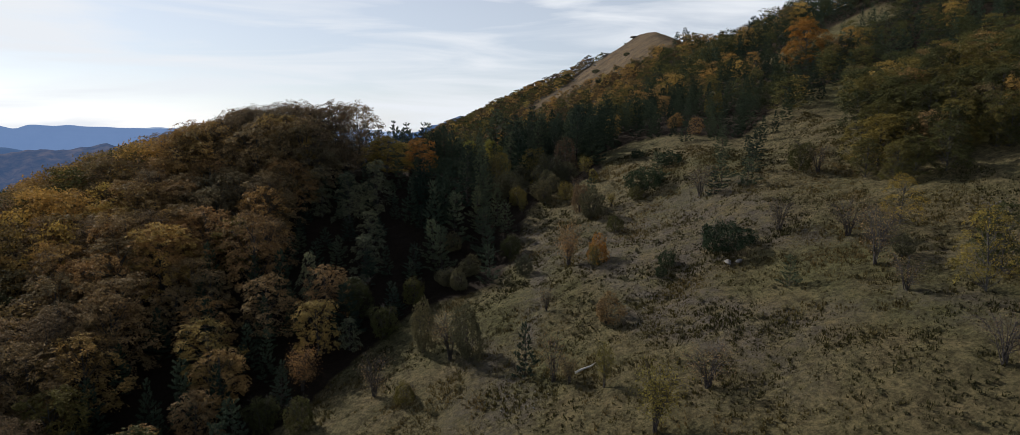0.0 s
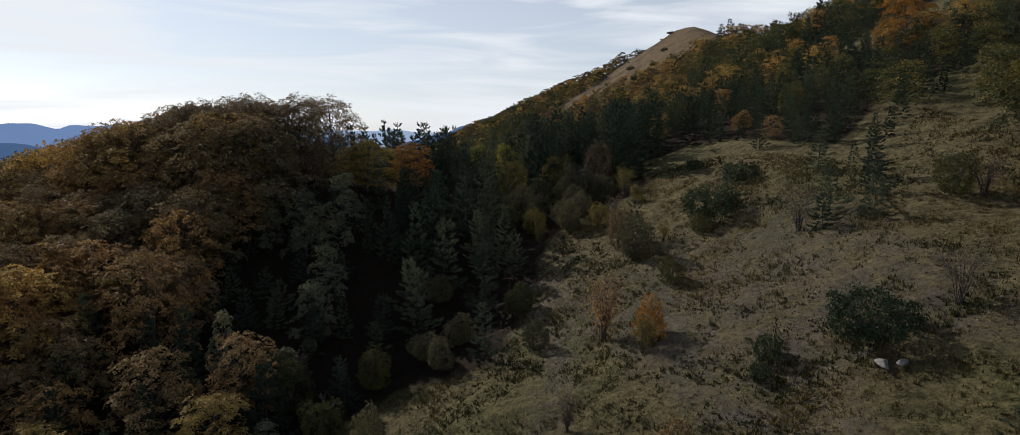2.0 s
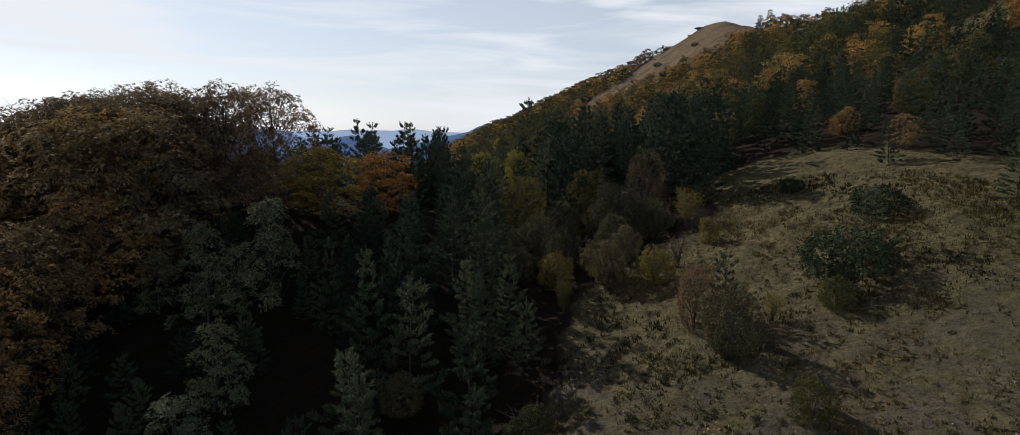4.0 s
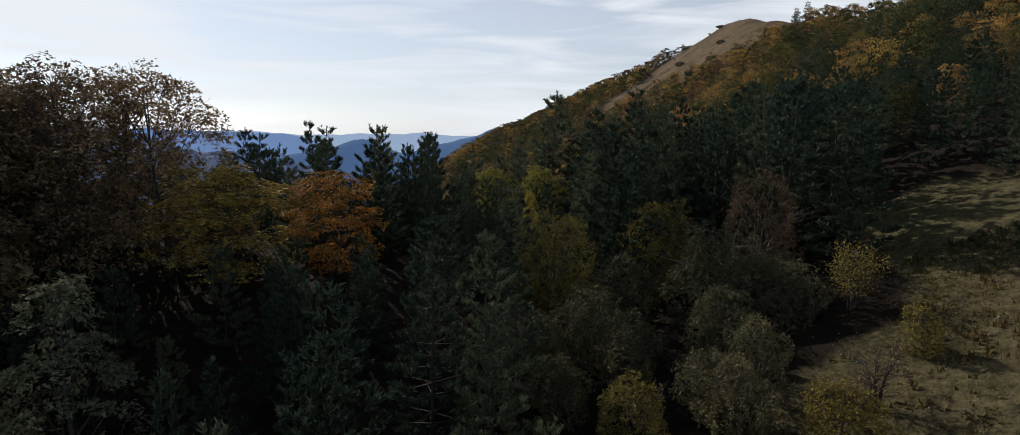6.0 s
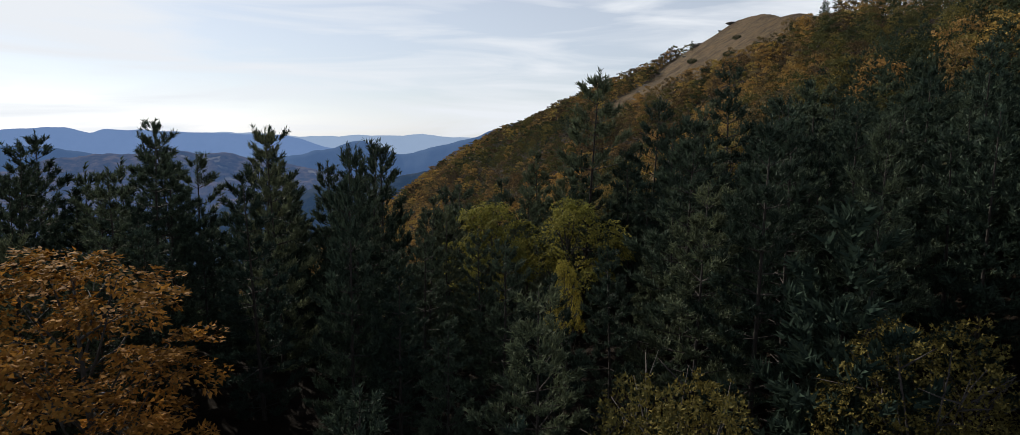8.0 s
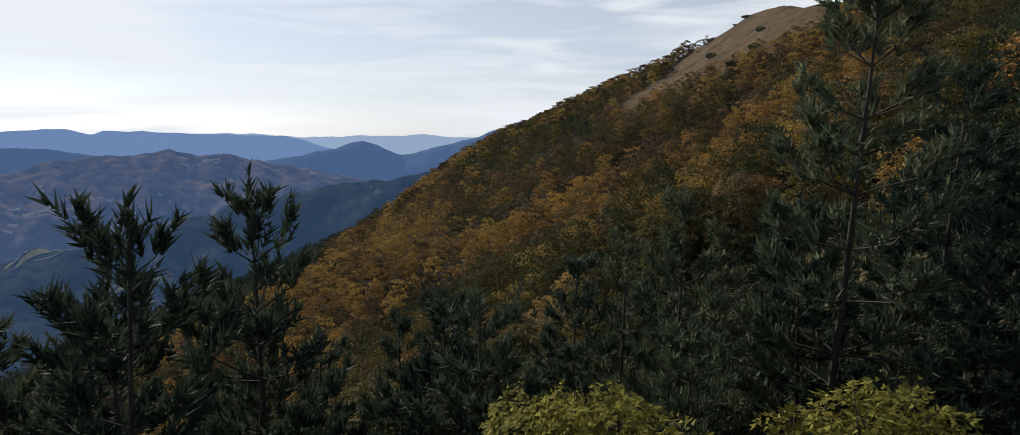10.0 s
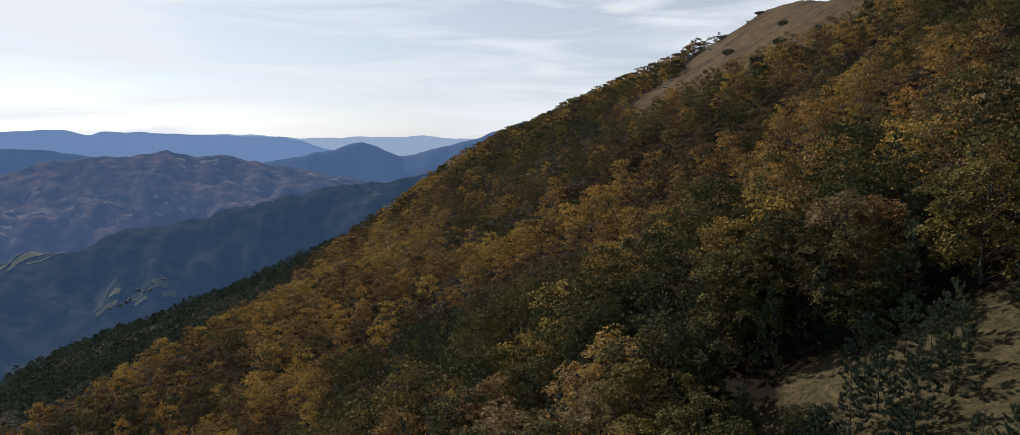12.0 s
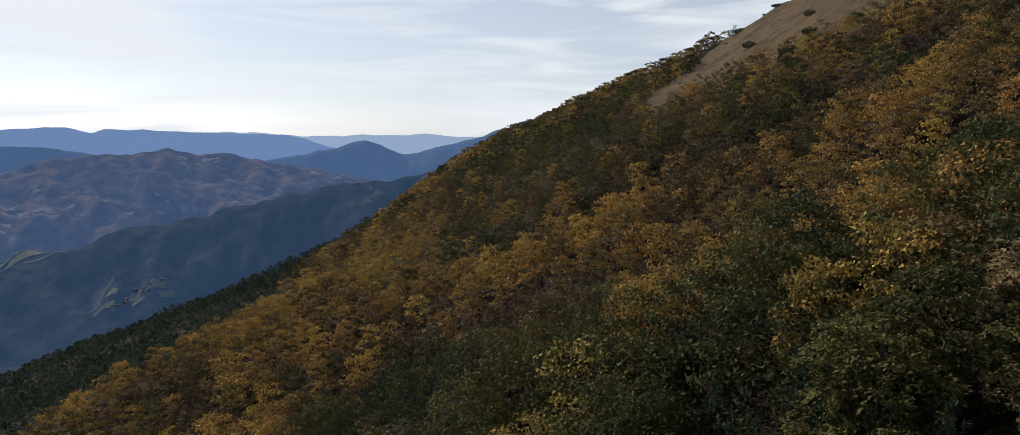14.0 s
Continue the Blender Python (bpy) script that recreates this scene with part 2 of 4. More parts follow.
M_BROWN = leaf_material("brown_leaves", [(0.0, (0.125, 0.094, 0.062)), (1.0, (0.200, 0.145, 0.085))])
M_BUSH_BROWN = leaf_material("brown_bush_leaves", [(0.0, (0.070, 0.052, 0.038)), (1.0, (0.100, 0.072, 0.050))])
M_GREY = leaf_material("greygreen_leaves", [(0.0, (0.062, 0.064, 0.042)), (1.0, (0.112, 0.104, 0.060))])
M_SILVER = leaf_material("silver_leaves", [(0.0, (0.112, 0.126, 0.084)), (1.0, (0.165, 0.172, 0.110))], "object", 0.28)
M_JUNIPER = leaf_material("juniper_needles", [(0.0, (0.0268, 0.0415, 0.0243)), (1.0, (0.0428, 0.061, 0.0317))], "object", 0.1)
M_WOOD_RUST = leaf_material("wood_rust", SLOPE_RUST, "tree", 0.22, 0.8, 0.05, 0.45)
M_WOOD_OLIVE = leaf_material("wood_olive", SLOPE_OLIVE, "tree", 0.20, 0.8, 0.05, 0.45)
M_WOOD_PINE = leaf_material("wood_pine", [(0.0, (0.027, 0.043, 0.035)), (1.0, (0.066, 0.088, 0.062))], "tree", 0.2, 0.9, 0.02, 0.5)
M_WOOD_BROWN = leaf_material("wood_brown", [(0.0, (0.065, 0.050, 0.033)), (1.0, (0.120, 0.088, 0.050))], "tree", 0.20, 0.8, 0.05, 0.45)
M_GRASS = leaf_material("grass_blades", [(0.0, (0.0341, 0.0341, 0.0136)), (0.5, (0.0682, 0.0589, 0.026)), (1.0, (0.118, 0.0899, 0.0434))], "place", 0.3)
M_HEATH = leaf_material("heath_leaves", [(0.0, (0.030, 0.027, 0.014)), (0.5, (0.044, 0.042, 0.019)), (1.0, (0.066, 0.054, 0.025))], "place", 0.2)
M_STONE = bark_material("limestone", (0.06, 0.056, 0.052), (0.17, 0.16, 0.15))
M_DEADWOOD = bark_material("bleached_wood", (0.35, 0.33, 0.30), (0.55, 0.53, 0.49))


# ---- mesh helpers ----
def mesh_of(name, v, f, smooth=False):
    """A mesh of triangles from arrays."""
    me = bpy.data.meshes.new(name)
    v, f = np.asarray(v, np.float32), np.asarray(f, np.int32)
    me.vertices.add(len(v))
    me.vertices.foreach_set("co", v.ravel())
    me.loops.add(3 * len(f))
    me.loops.foreach_set("vertex_index", f.ravel())
    me.polygons.add(len(f))
    me.polygons.foreach_set("loop_start", np.arange(0, 3 * len(f), 3, dtype=np.int32))
    if smooth:
        me.polygons.foreach_set("use_smooth", np.ones(len(f), bool))
    me.update(calc_edges=True)
    me.validate()
    return me


def join(pieces):
    vs, fs, n = [], [], 0
    for v, f in pieces:
        if len(v):
            vs.append(np.asarray(v, float))
            fs.append(np.asarray(f, int) + n)
            n += len(v)
    return np.concatenate(vs), np.concatenate(fs)


def part(name, vf, material, parent, label=""):
    ob = new(name, vf if isinstance(vf, bpy.types.Mesh) else mesh_of(name, *vf))
    if not ob.data.materials:
        ob.data.materials.append(material)
    ob.parent = parent
    if label:
        tagged(ob, label)
    return ob


def tube(points, radii, sides=5):
    """A tapered tube along points."""
    p = np.asarray(points, float)
    n = len(p)
    d = np.gradient(p, axis=0)
    d /= np.linalg.norm(d, axis=1)[:, None] + 1e-9
    a = np.cross(d, (0.31, 0.95, 0.05))
    a /= np.linalg.norm(a, axis=1)[:, None] + 1e-9
    b = np.cross(d, a)
    ang = np.arange(sides) * 2 * np.pi / sides
    v = p[:, None] + np.asarray(radii)[:, None, None] * (np.cos(ang)[None, :, None] * a[:, None] + np.sin(ang)[None, :, None] * b[:, None])
    v = v.reshape(-1, 3)
    f = []
    for i in range(n - 1):
        for k in range(sides):
            q = i * sides + k
            r = i * sides + (k + 1) % sides
            f += [(q, r, r + sides), (q, r + sides, q + sides)]
    top = (n - 1) * sides
    f += [(top, top + k, top + k + 1) for k in range(1, sides - 1)]
    return v, np.array(f)


def leaves(centres, normal, length, width, rng, shake=0.38, whole=True):
    """Small leaf sprays that lie like scales on a crown, facing along normal: a folded lozenge, or half of one."""
    n = len(centres)
    nn = normal / (np.linalg.norm(normal, axis=1)[:, None] + 1e-9) + rng.normal(0, shake, (n, 3))
    nn /= np.linalg.norm(nn, axis=1)[:, None] + 1e-9
    d = rng.normal(0, 1, (n, 3)) + normal * 0.5
    d -= nn * (d * nn).sum(1)[:, None]
    d /= np.linalg.norm(d, axis=1)[:, None] + 1e-9
    s = np.cross(nn, d)
    L = (length * rng.uniform(0.6, 1.4, n))[:, None]
    W = (width * rng.uniform(0.6, 1.4, n))[:, None]
    a = centres - d * L * 0.5
    b = centres + s * W * 0.5 - nn * W * 0.15 + d * L * rng.uniform(-0.1, 0.15, (n, 1))
    c = centres + d * L * 0.5
    e = centres - s * W * 0.5 - nn * W * 0.15
    i = np.arange(n)[:, None]
    if not whole:
        return np.stack([b, c, e], 1).reshape(-1, 3), i * 3 + [0, 1, 2]
    return np.stack([a, b, c, e], 1).reshape(-1, 3), np.concatenate([i * 4 + [0, 1, 2], i * 4 + [0, 2, 3]], 0)


def sprays(centres, outward, reach, leaf, count, rng, flat=0.75, shake=0.24, slim=0.34):
    """Beech-like fans of twigs: small leaves scattered over a nearly level, tapering tray that droops at its end."""
    n = len(centres)
    nn = outward * 0.5 + (0, 0, flat) + rng.normal(0, shake, (n, 3))
    nn /= np.linalg.norm(nn, axis=1)[:, None] + 1e-9
    d = outward + rng.normal(0, 0.30, (n, 3))
    d -= nn * (d * nn).sum(1)[:, None]
    d /= np.linalg.norm(d, axis=1)[:, None] + 1e-9
    s = np.cross(nn, d)
    R = (reach * rng.uniform(0.65, 1.3, (n, 1)))[:, :, None]
    nn, d, s, c = nn[:, None], d[:, None], s[:, None], centres[:, None]
    u = rng.random((n, count, 1))
    side = rng.uniform(-1, 1, (n, count, 1)) * np.sin(np.pi * (0.14 + 0.80 * u)) ** 0.7
    p = c + d * R * (u - 0.4) + s * R * 0.46 * side - nn * R * (0.20 * u * u + 0.10 * side * side) + nn * R * rng.normal(0, 0.05, (n, count, 1))
    ln = nn + rng.normal(0, 0.42, (n, count, 3))
    way = d * 0.8 + s * side * 1.1 + rng.normal(0, 0.35, (n, count, 3))
    way -= ln * (way * ln).sum(-1, keepdims=True) / ((ln * ln).sum(-1, keepdims=True) + 1e-9)
    way /= np.linalg.norm(way, axis=-1, keepdims=True) + 1e-9
    cross = np.cross(ln, way)
    cross /= np.linalg.norm(cross, axis=-1, keepdims=True) + 1e-9
    L = leaf * rng.uniform(0.65, 1.35, (n, count, 1))
    v = np.stack([p - cross * L * slim, p + cross * L * slim * 0.9 + way * L * 0.15, p + way * L], 2).reshape(-1, 3)
    return v, np.arange(len(v)).reshape(-1, 3)


def brushes(centres, ways, length, width, count, rng):
    """Shoots of pine needles: narrow blades that stand forward all round a twig's end."""
    n = len(centres)
    w = (ways / (np.linalg.norm(ways, axis=1)[:, None] + 1e-9))[:, None]
    side = rng.normal(0, 1, (n, count, 3))
    side -= w * (side * w).sum(-1, keepdims=True)
    side /= np.linalg.norm(side, axis=-1, keepdims=True) + 1e-9
    L = length * rng.uniform(0.7, 1.3, (n, count, 1))
    b = centres[:, None] + w * length * rng.uniform(-0.75, 0.35, (n, count, 1))
    way = w * rng.uniform(0.6, 1.1, (n, count, 1)) + side * rng.uniform(0.45, 0.85, (n, count, 1))
    way /= np.linalg.norm(way, axis=-1, keepdims=True)
    cross = np.cross(way, w + rng.normal(0, 0.6, (n, count, 3)))
    cross /= np.linalg.norm(cross, axis=-1, keepdims=True) + 1e-9
    v = np.stack([b - cross * width * 0.5, b + cross * width * 0.5, b + way * L], 2).reshape(-1, 3)
    return v, np.arange(len(v)).reshape(-1, 3)


def crown_points(h, base, rx, n_lobes, n, rng, low=0.30, shell=0.72, top=0.95):
    """Leaf places and outward ways on a lumpy crown of many boughs."""
    lobes = []
    for k in range(n_lobes):
        u = (k + 0.5) / n_lobes
        zz = base + (h - base) * (0.06 + 0.84 * u)
        prof = math.sin(math.pi * (low + (top - low) * u)) ** 0.75
        ang = k * 2.4 + rng.uniform(-0.5, 0.5)
        rr = rx * prof * rng.uniform(0.48, 0.86)
        lobes.append((rr * math.cos(ang), rr * math.sin(ang), zz, rx * rng.uniform(0.24, 0.42) * (0.7 + 0.3 * prof)))
    lobes.append((0, 0, h - rx * 0.34, rx * 0.36))
    lobes = np.array(lobes)
    wt_ = lobes[:, 3] ** 2
    pick = rng.choice(len(lobes), n, p=wt_ / wt_.sum())
    d = rng.normal(0, 1, (n, 3))
    d[:, 2] = np.abs(d[:, 2]) - 0.30
    d[:, :2] += lobes[pick, :2] / rx * 0.7
    d /= np.linalg.norm(d, axis=1)[:, None]
    r = lobes[pick, 3] * (shell + (1.15 - shell) * rng.random(n))
    c = lobes[pick, :3] + d * r[:, None] * (1.05, 1.05, 0.75)
    return c, d, lobes


def broadleaf(h, rx, base, n, length, rng, lobes=18, twigs="all", trunk_r=None, whole=7, low=0.30, shell=0.55, top=0.95, reach=0.9):
    """Trunk with limbs, and crown, as two pairs of arrays."""
    c, d, lob = crown_points(h, base, rx, lobes, n, rng, low, shell, top)
    crown = [sprays(c, d + (0, 0, 0.15), reach, length, whole, rng) if reach else leaves(c, d + (0, 0, 0.35), length, length * 0.85, rng, 0.55, False)]
    tr = trunk_r or h * 0.014
    zs = np.linspace(-0.6, h * 0.82, 6)
    sway = rng.normal(0, 0.02 * h, (6, 2)).cumsum(0) * 0.4
    sway -= sway[0]
    stem = np.column_stack([sway, zs])
    wood = [tube(stem, np.linspace(tr, tr * 0.25, 6), 6)]
    if twigs:
        for lx, ly, lz, lr in lob:
            z0 = max(base * 0.6, lz - rx * rng.uniform(0.5, 0.9))
            k = np.interp(z0, zs, np.arange(6))
            p0 = np.array([np.interp(k, np.arange(6), stem[:, j]) for j in range(3)])
            p2 = np.array((lx, ly, lz + lr * 0.2))
            p1 = (p0 + p2) / 2 + (0, 0, -0.08 * h * rng.random())
            wood.append(tube([p0, p1, p2], [tr * 0.42, tr * 0.28, tr * 0.06], 4))
            for j in range({"all": 3, "many": 9}[twigs]):
                tip = p2 + np.clip(rng.normal(0, 1, 3), -1.3, 1.3) * lr * (0.6, 0.6, 0.35) + (lx * 0.12, ly * 0.12, lr * 0.15)
                wood.append(tube([p1 * 0.4 + p2 * 0.6, tip], [tr * 0.12, tr * 0.04], 3))
    return join(wood), join(crown)


def pine(h, rx, rng, whorl=0.45, tufts=9, blades=5, blade=0.26, start=0.14, width=0.05, wood_sides=3):
    """A pine: stem, whorls of limbs that turn up, and brushes of needles along them."""
    bend = rng.normal(0, 0.012 * h, 2)
    zz = np.linspace(-0.6, h, 6)
    stem = np.column_stack([bend[0] * np.linspace(0, 1, 6) ** 2, bend[1] * np.linspace(0, 1, 6) ** 2, zz])
    wood = [tube(stem, np.linspace(h * 0.010, 0.012, 6), 6)]
    cs, ds = [], []
    z = h * start
    ang = rng.random() * 6
    while z < h - 0.3:
        u = (z / h - start) / (1 - start)
        reach = rx * ((1 - u) ** 0.72 * (0.70 + 0.30 * min(1, u * 4 + 0.2))) + 0.14
        grow = rng.uniform(0.75, 1.2)
        for k in range(5 if u < 0.85 else 4):
            ang += 2 * math.pi / 5 + rng.uniform(-0.35, 0.35)
            if rng.random() < 0.10:
                continue
            R = reach * grow * rng.uniform(0.6, 1.15)
            way = np.array((math.cos(ang), math.sin(ang), 0))
            lift = 0.0 + 0.42 * u + 1.2 * u ** 4 + rng.uniform(-0.1, 0.2)
            p0 = np.array((np.interp(z, zz, stem[:, 0]), np.interp(z, zz, stem[:, 1]), z))
            p1 = p0 + way * R * 0.6 + (0, 0, R * lift * 0.30)
            p2 = p0 + way * R + (0, 0, R * (lift * 0.75 + 0.14))
            r0 = 0.008 + 0.010 * R
            if wood_sides:
                wood.append(tube([p0, p1, p2], [r0, r0 * 0.6, r0 * 0.2], wood_sides))
            m = max(2, int(tufts * (0.06 + 0.94 * R / max(rx, 0.1))))
            s = np.sqrt(rng.uniform(0.22, 1.0, m))[:, None]
            q = (1 - s) ** 2 * p0 + 2 * s * (1 - s) * p1 + s ** 2 * p2
            side = np.cross(way, (0, 0, 1))
            off = rng.uniform(-1, 1, (m, 1)) * 0.36 * R * (1.25 - s)
            q = q + side * off + rng.normal(0, 0.022 * rx, (m, 3)) + (0, 0, 1) * np.abs(off) * rng.uniform(-0.25, 0.15)
            cs.append(q)
            ds.append(way * 0.6 + side * np.sign(off) * 0.4 + (0, 0, 0.75 + 0.5 * u))
        z += whorl * rng.uniform(0.75, 1.25)
    top = np.column_stack([np.zeros(5), np.zeros(5), np.linspace(h - 0.7, h + 0.1, 5)]) + (stem[-1, 0], stem[-1, 1], 0)
    cs.append(top)
    ds.append(np.tile((0, 0, 1.2), (5, 1)))
    c, d = np.concatenate(cs), np.concatenate(ds)
    d = d + rng.normal(0, 0.22, d.shape)
    d /= np.linalg.norm(d, axis=1)[:, None]
    return join(wood), brushes(c, d, blade, width, blades, rng)


def bare_bush(h, rx, rng, stems=12, leafy=0, leaf=0.12):
    """Many thin forking stems, nearly without leaves."""
    wood, tips = [], []
    for k in range(stems):
        a = k * 2.4 + rng.uniform(-0.5, 0.5)
        lean = rx * rng.uniform(0.35, 1.0)
        p0 = np.array((rng.normal(0, 0.08), rng.normal(0, 0.08), -0.15))
        p2 = np.array((lean * math.cos(a), lean * math.sin(a), h * rng.uniform(0.7, 1.0)))
        p1 = p0 * 0.5 + p2 * 0.5 + (-0.12 * p2[0], -0.12 * p2[1], 0.06 * h)
        r = 0.012 * h
        wood.append(tube([p0, p1, p2], [r, r * 0.6, r * 0.15], 3))
        for j in range(10):
            s = rng.uniform(0.25, 0.98)
            q = (1 - s) ** 2 * p0 + 2 * s * (1 - s) * p1 + s * s * p2
            e = q + np.array((math.cos(a) + rng.normal(0, 0.9), math.sin(a) + rng.normal(0, 0.9), rng.uniform(0.3, 1.5))) * h * 0.13
            wood.append(tube([q, (q + e) / 2 + rng.normal(0, 0.02, 3), e], [r * 0.4, r * 0.28, r * 0.12], 3))
            tips += [e, (q + e) / 2]
    tips = np.array(tips)
    crown = None
    if leafy:
        c = tips[rng.integers(0, len(tips), leafy)] + rng.normal(0, 0.07 * h, (leafy, 3))
        crown = leaves(c, rng.normal(0, 1, (leafy, 3)) + (0, 0, 0.5), leaf, leaf * 0.7, rng)
    return join(wood), crown


def dome_bush(h, rx, n, leaf, rng, lobes=12):
    """A round bush, lumpy, leafy to the ground, of small leaves that stand out all over it."""
    d = rng.normal(0, 1, (n, 3))
    d /= np.linalg.norm(d, axis=1)[:, None]
    knobs = rng.normal(0, 1, (lobes, 3))
    knobs /= np.linalg.norm(knobs, axis=1)[:, None]
    lump = 0.58 + 0.46 * np.exp(7 * ((d @ knobs.T).max(1) - 1))
    c = d * (lump * rng.uniform(0.62, 1.0, n) ** 0.5)[:, None] * (rx, rx, 0.60 * h) + (0, 0, 0.42 * h)
    up = c[:, 2] > 0.02
    c, d = c[up], d[up]
    wood, _ = bare_bush(h * 0.92, rx * 0.8, rng, 7)
    return wood, sprays(c, d + (0, 0, 0.2), leaf * 1.5, leaf * 0.62, 9, rng, 0.15, 0.5)


# ---- where things grow ----
def forest_edge(x):
    """y at which the pine wood closes the meadow."""
    return np.interp(x, [-30, 0, 4.5, 8, 12, 16, 18, 24, 30, 36, 42, 48, 60], [96, 90, 93, 97, 99, 101, 106, 106, 101, 89, 95, 102, 113])


def hill_edge(x):
    """y at which the wooded hill and the thicket in the gully begin."""
    return np.interp(x, [-60, -30, -20, -14, -9, 0, 2.5, 4.5, 8], [0, 40, 54, 64, 71, 72, 79, 93, 97])


def in_grove(x, y):
    return (x > 38.5 + 0.42 * np.maximum(0, y - 66)) & (y > 63 + 0.10 * (x - 38)) & (y < 104)


def dry_grass(x, y):
    """1 on the bare upper slope and summit."""
    n = 6 * vnoise(x / 14, y / 14, 5) + 4 * vnoise(x / 5, y / 5, 6)
    return step(-5, 5, x - (33 + 0.43 * (y - 452)) + n) * step(-6, 6, y - (413 - 1.5 * (x - 31)) + 1.5 * n)


def wooded(x, y):
    x, y = np.asarray(x, float), np.asarray(y, float)
    hill = (y > hill_edge(x)) & (x < 8)
    pines = y > forest_edge(x)
    w = hill | pines | in_grove(x, y)
    w &= ~((np.hypot(x - 15.2, (y - 170) * 0.65) < 3.8 + 0.8 * vnoise(x / 2, y / 2, 45)) | (np.hypot(x - 10.3, (y - 183.5) * 0.8) < 2.4) | (np.hypot(x - 3, y - 185) < 1.6))
    w &= ~((np.abs(x - 74) < 14) & (np.abs(y - 150) < 6))
    return w & (dry_grass(x, y) < 0.5)


# ---- the ground, one sheet ----
gx = np.concatenate([np.arange(-520, -70, 10), np.arange(-70, -30, 3), np.arange(-30, 60, 0.9), np.arange(60, 130, 3), np.arange(130, 421, 15)])
gy = np.concatenate([np.arange(-140, 0, 10), np.arange(0, 125, 0.9), np.arange(125, 300, 3), np.arange(300, 1400, 10)])
X, Y = np.meshgrid(gx, gy)
Z = land(X, Y)
fine_zone = (X > -30) & (X < 60) & (Y > 0) & (Y < 125)
Z = Z + fine_zone * (0.16 * fbm(X / 1.6, Y / 1.6, 21, 2) + 0.10 * vnoise(X / 0.9, Y / 0.9, 23))
ny, nx = X.shape
q = (np.arange(ny - 1)[:, None] * nx + np.arange(nx - 1)[None]).ravel()
tri = np.concatenate([np.stack([q, q + 1, q + nx + 1], 1), np.stack([q, q + nx + 1, q + nx], 1)])
ground_mesh = mesh_of("ground", np.stack([X, Y, Z], -1).reshape(-1, 3), tri, True)
ground = tagged(new("ground", ground_mesh), "uneven mountain ground of dry grass, scree and leaf litter", "ground", kind="structure")
ground_mesh.materials.append(M_GROUND)
# bare stony streaks: the worn track up the gully and rills across the meadow
track = np.exp(-((X - (3.5 + 0.05 * (Y - 72) + 1.5 * np.sin(Y / 9))) / 1.3) ** 2) * step(48, 60, Y) * step(92, 80, Y)
rills = step(0.05, 0.45, fbm(X / 11 + 0.3 * Y / 11, Y / 26, 31, 3)) * step(30, 8, np.abs(X - 14)) * step(95, 70, Y)
upper = 0.8 * step(0.1, 0.5, fbm(X / 18, Y / 40, 41, 3)) * (Y > 330)
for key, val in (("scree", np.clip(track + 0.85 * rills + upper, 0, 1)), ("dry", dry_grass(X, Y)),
                 ("shaded_litter", (wooded(X, Y) & ~((Y < forest_edge(X) + 9) & (X > 17) & (Y < 115)) & ~((X > 0) & (X < 27) & (Y > 143) & (Y < 185))) * 1.0)):
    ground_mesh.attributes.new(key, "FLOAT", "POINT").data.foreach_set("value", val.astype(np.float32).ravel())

# ---- the distance ----


def range_of_hills(name, label, dist, foot, depth, az0, az1, height, material, rough=1.0, n=220, rows=26):
    """A range across the view: height(azimuth) gives its crest; it falls to foot before and behind."""
    az = np.radians(np.linspace(az0, az1, n))
    u = np.linspace(-1, 1, rows)
    A, U = np.meshgrid(az, u)
    crest = height(np.degrees(A))
    D = dist + U * depth
    spurs = fbm(np.degrees(A) * 0.25 + D / 900, D / 190, len(name), 4)
    body = (1 - np.abs(U)) ** 0.85
    z = foot + (crest - foot) * body * (1 + 0.55 * rough * spurs * (1 - body)) + rough * 14 * fbm(np.degrees(A) * 0.5, U * 3.0, 9 + len(name), 4) * np.minimum(1, np.abs(U) * 4 + 0.12)
    east, north = D * np.sin(A), D * np.cos(A) + 100
    cut = 1 - np.abs(fbm(east / 210 + 0.3 * north / 210, north / 260, 17 + len(name), 4))
    z = z + rough * 42 * (cut - 0.7) * np.minimum(1, np.abs(U) * 3) * np.clip(1.2 - np.abs(U), 0, 1)
    v = np.stack([east, north, z], -1).reshape(-1, 3)
    k = (np.arange(rows - 1)[:, None] * n + np.arange(n - 1)[None]).ravel()
    f = np.concatenate([np.stack([k, k + 1, k + n + 1], 1), np.stack([k, k + n + 1, k + n], 1)])
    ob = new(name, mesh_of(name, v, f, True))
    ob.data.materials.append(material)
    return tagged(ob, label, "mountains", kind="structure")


def crest_line(az, height, shake=6.0, seed=0):
    """A crest through a few summits and saddles (azimuth, height), roughened."""
    return lambda a: np.interp(a, az, height) + shake * fbm(a * 0.9, a * 0 + seed, 80 + seed, 6)


# Each range's haze is painted in as blue emission; the farthest have bluish bases.
M_FAR4 = painted_haze_material("far_air", [(0.3, (0.10, 0.12, 0.16)), (0.7, (0.14, 0.16, 0.2))], 0.004, (0.42, 0.56, 0.78), 0.62)
M_FAR3 = painted_haze_material("far_plateau", [(0.3, (0.05, 0.07, 0.11)), (0.7, (0.09, 0.11, 0.15))], 0.004, (0.24, 0.39, 0.72), 0.54)
M_FAR2 = painted_haze_material("blue_ridges", [(0.3, (0.03, 0.045, 0.07)), (0.7, (0.06, 0.08, 0.10))], 0.005, (0.17, 0.32, 0.66), 0.31)
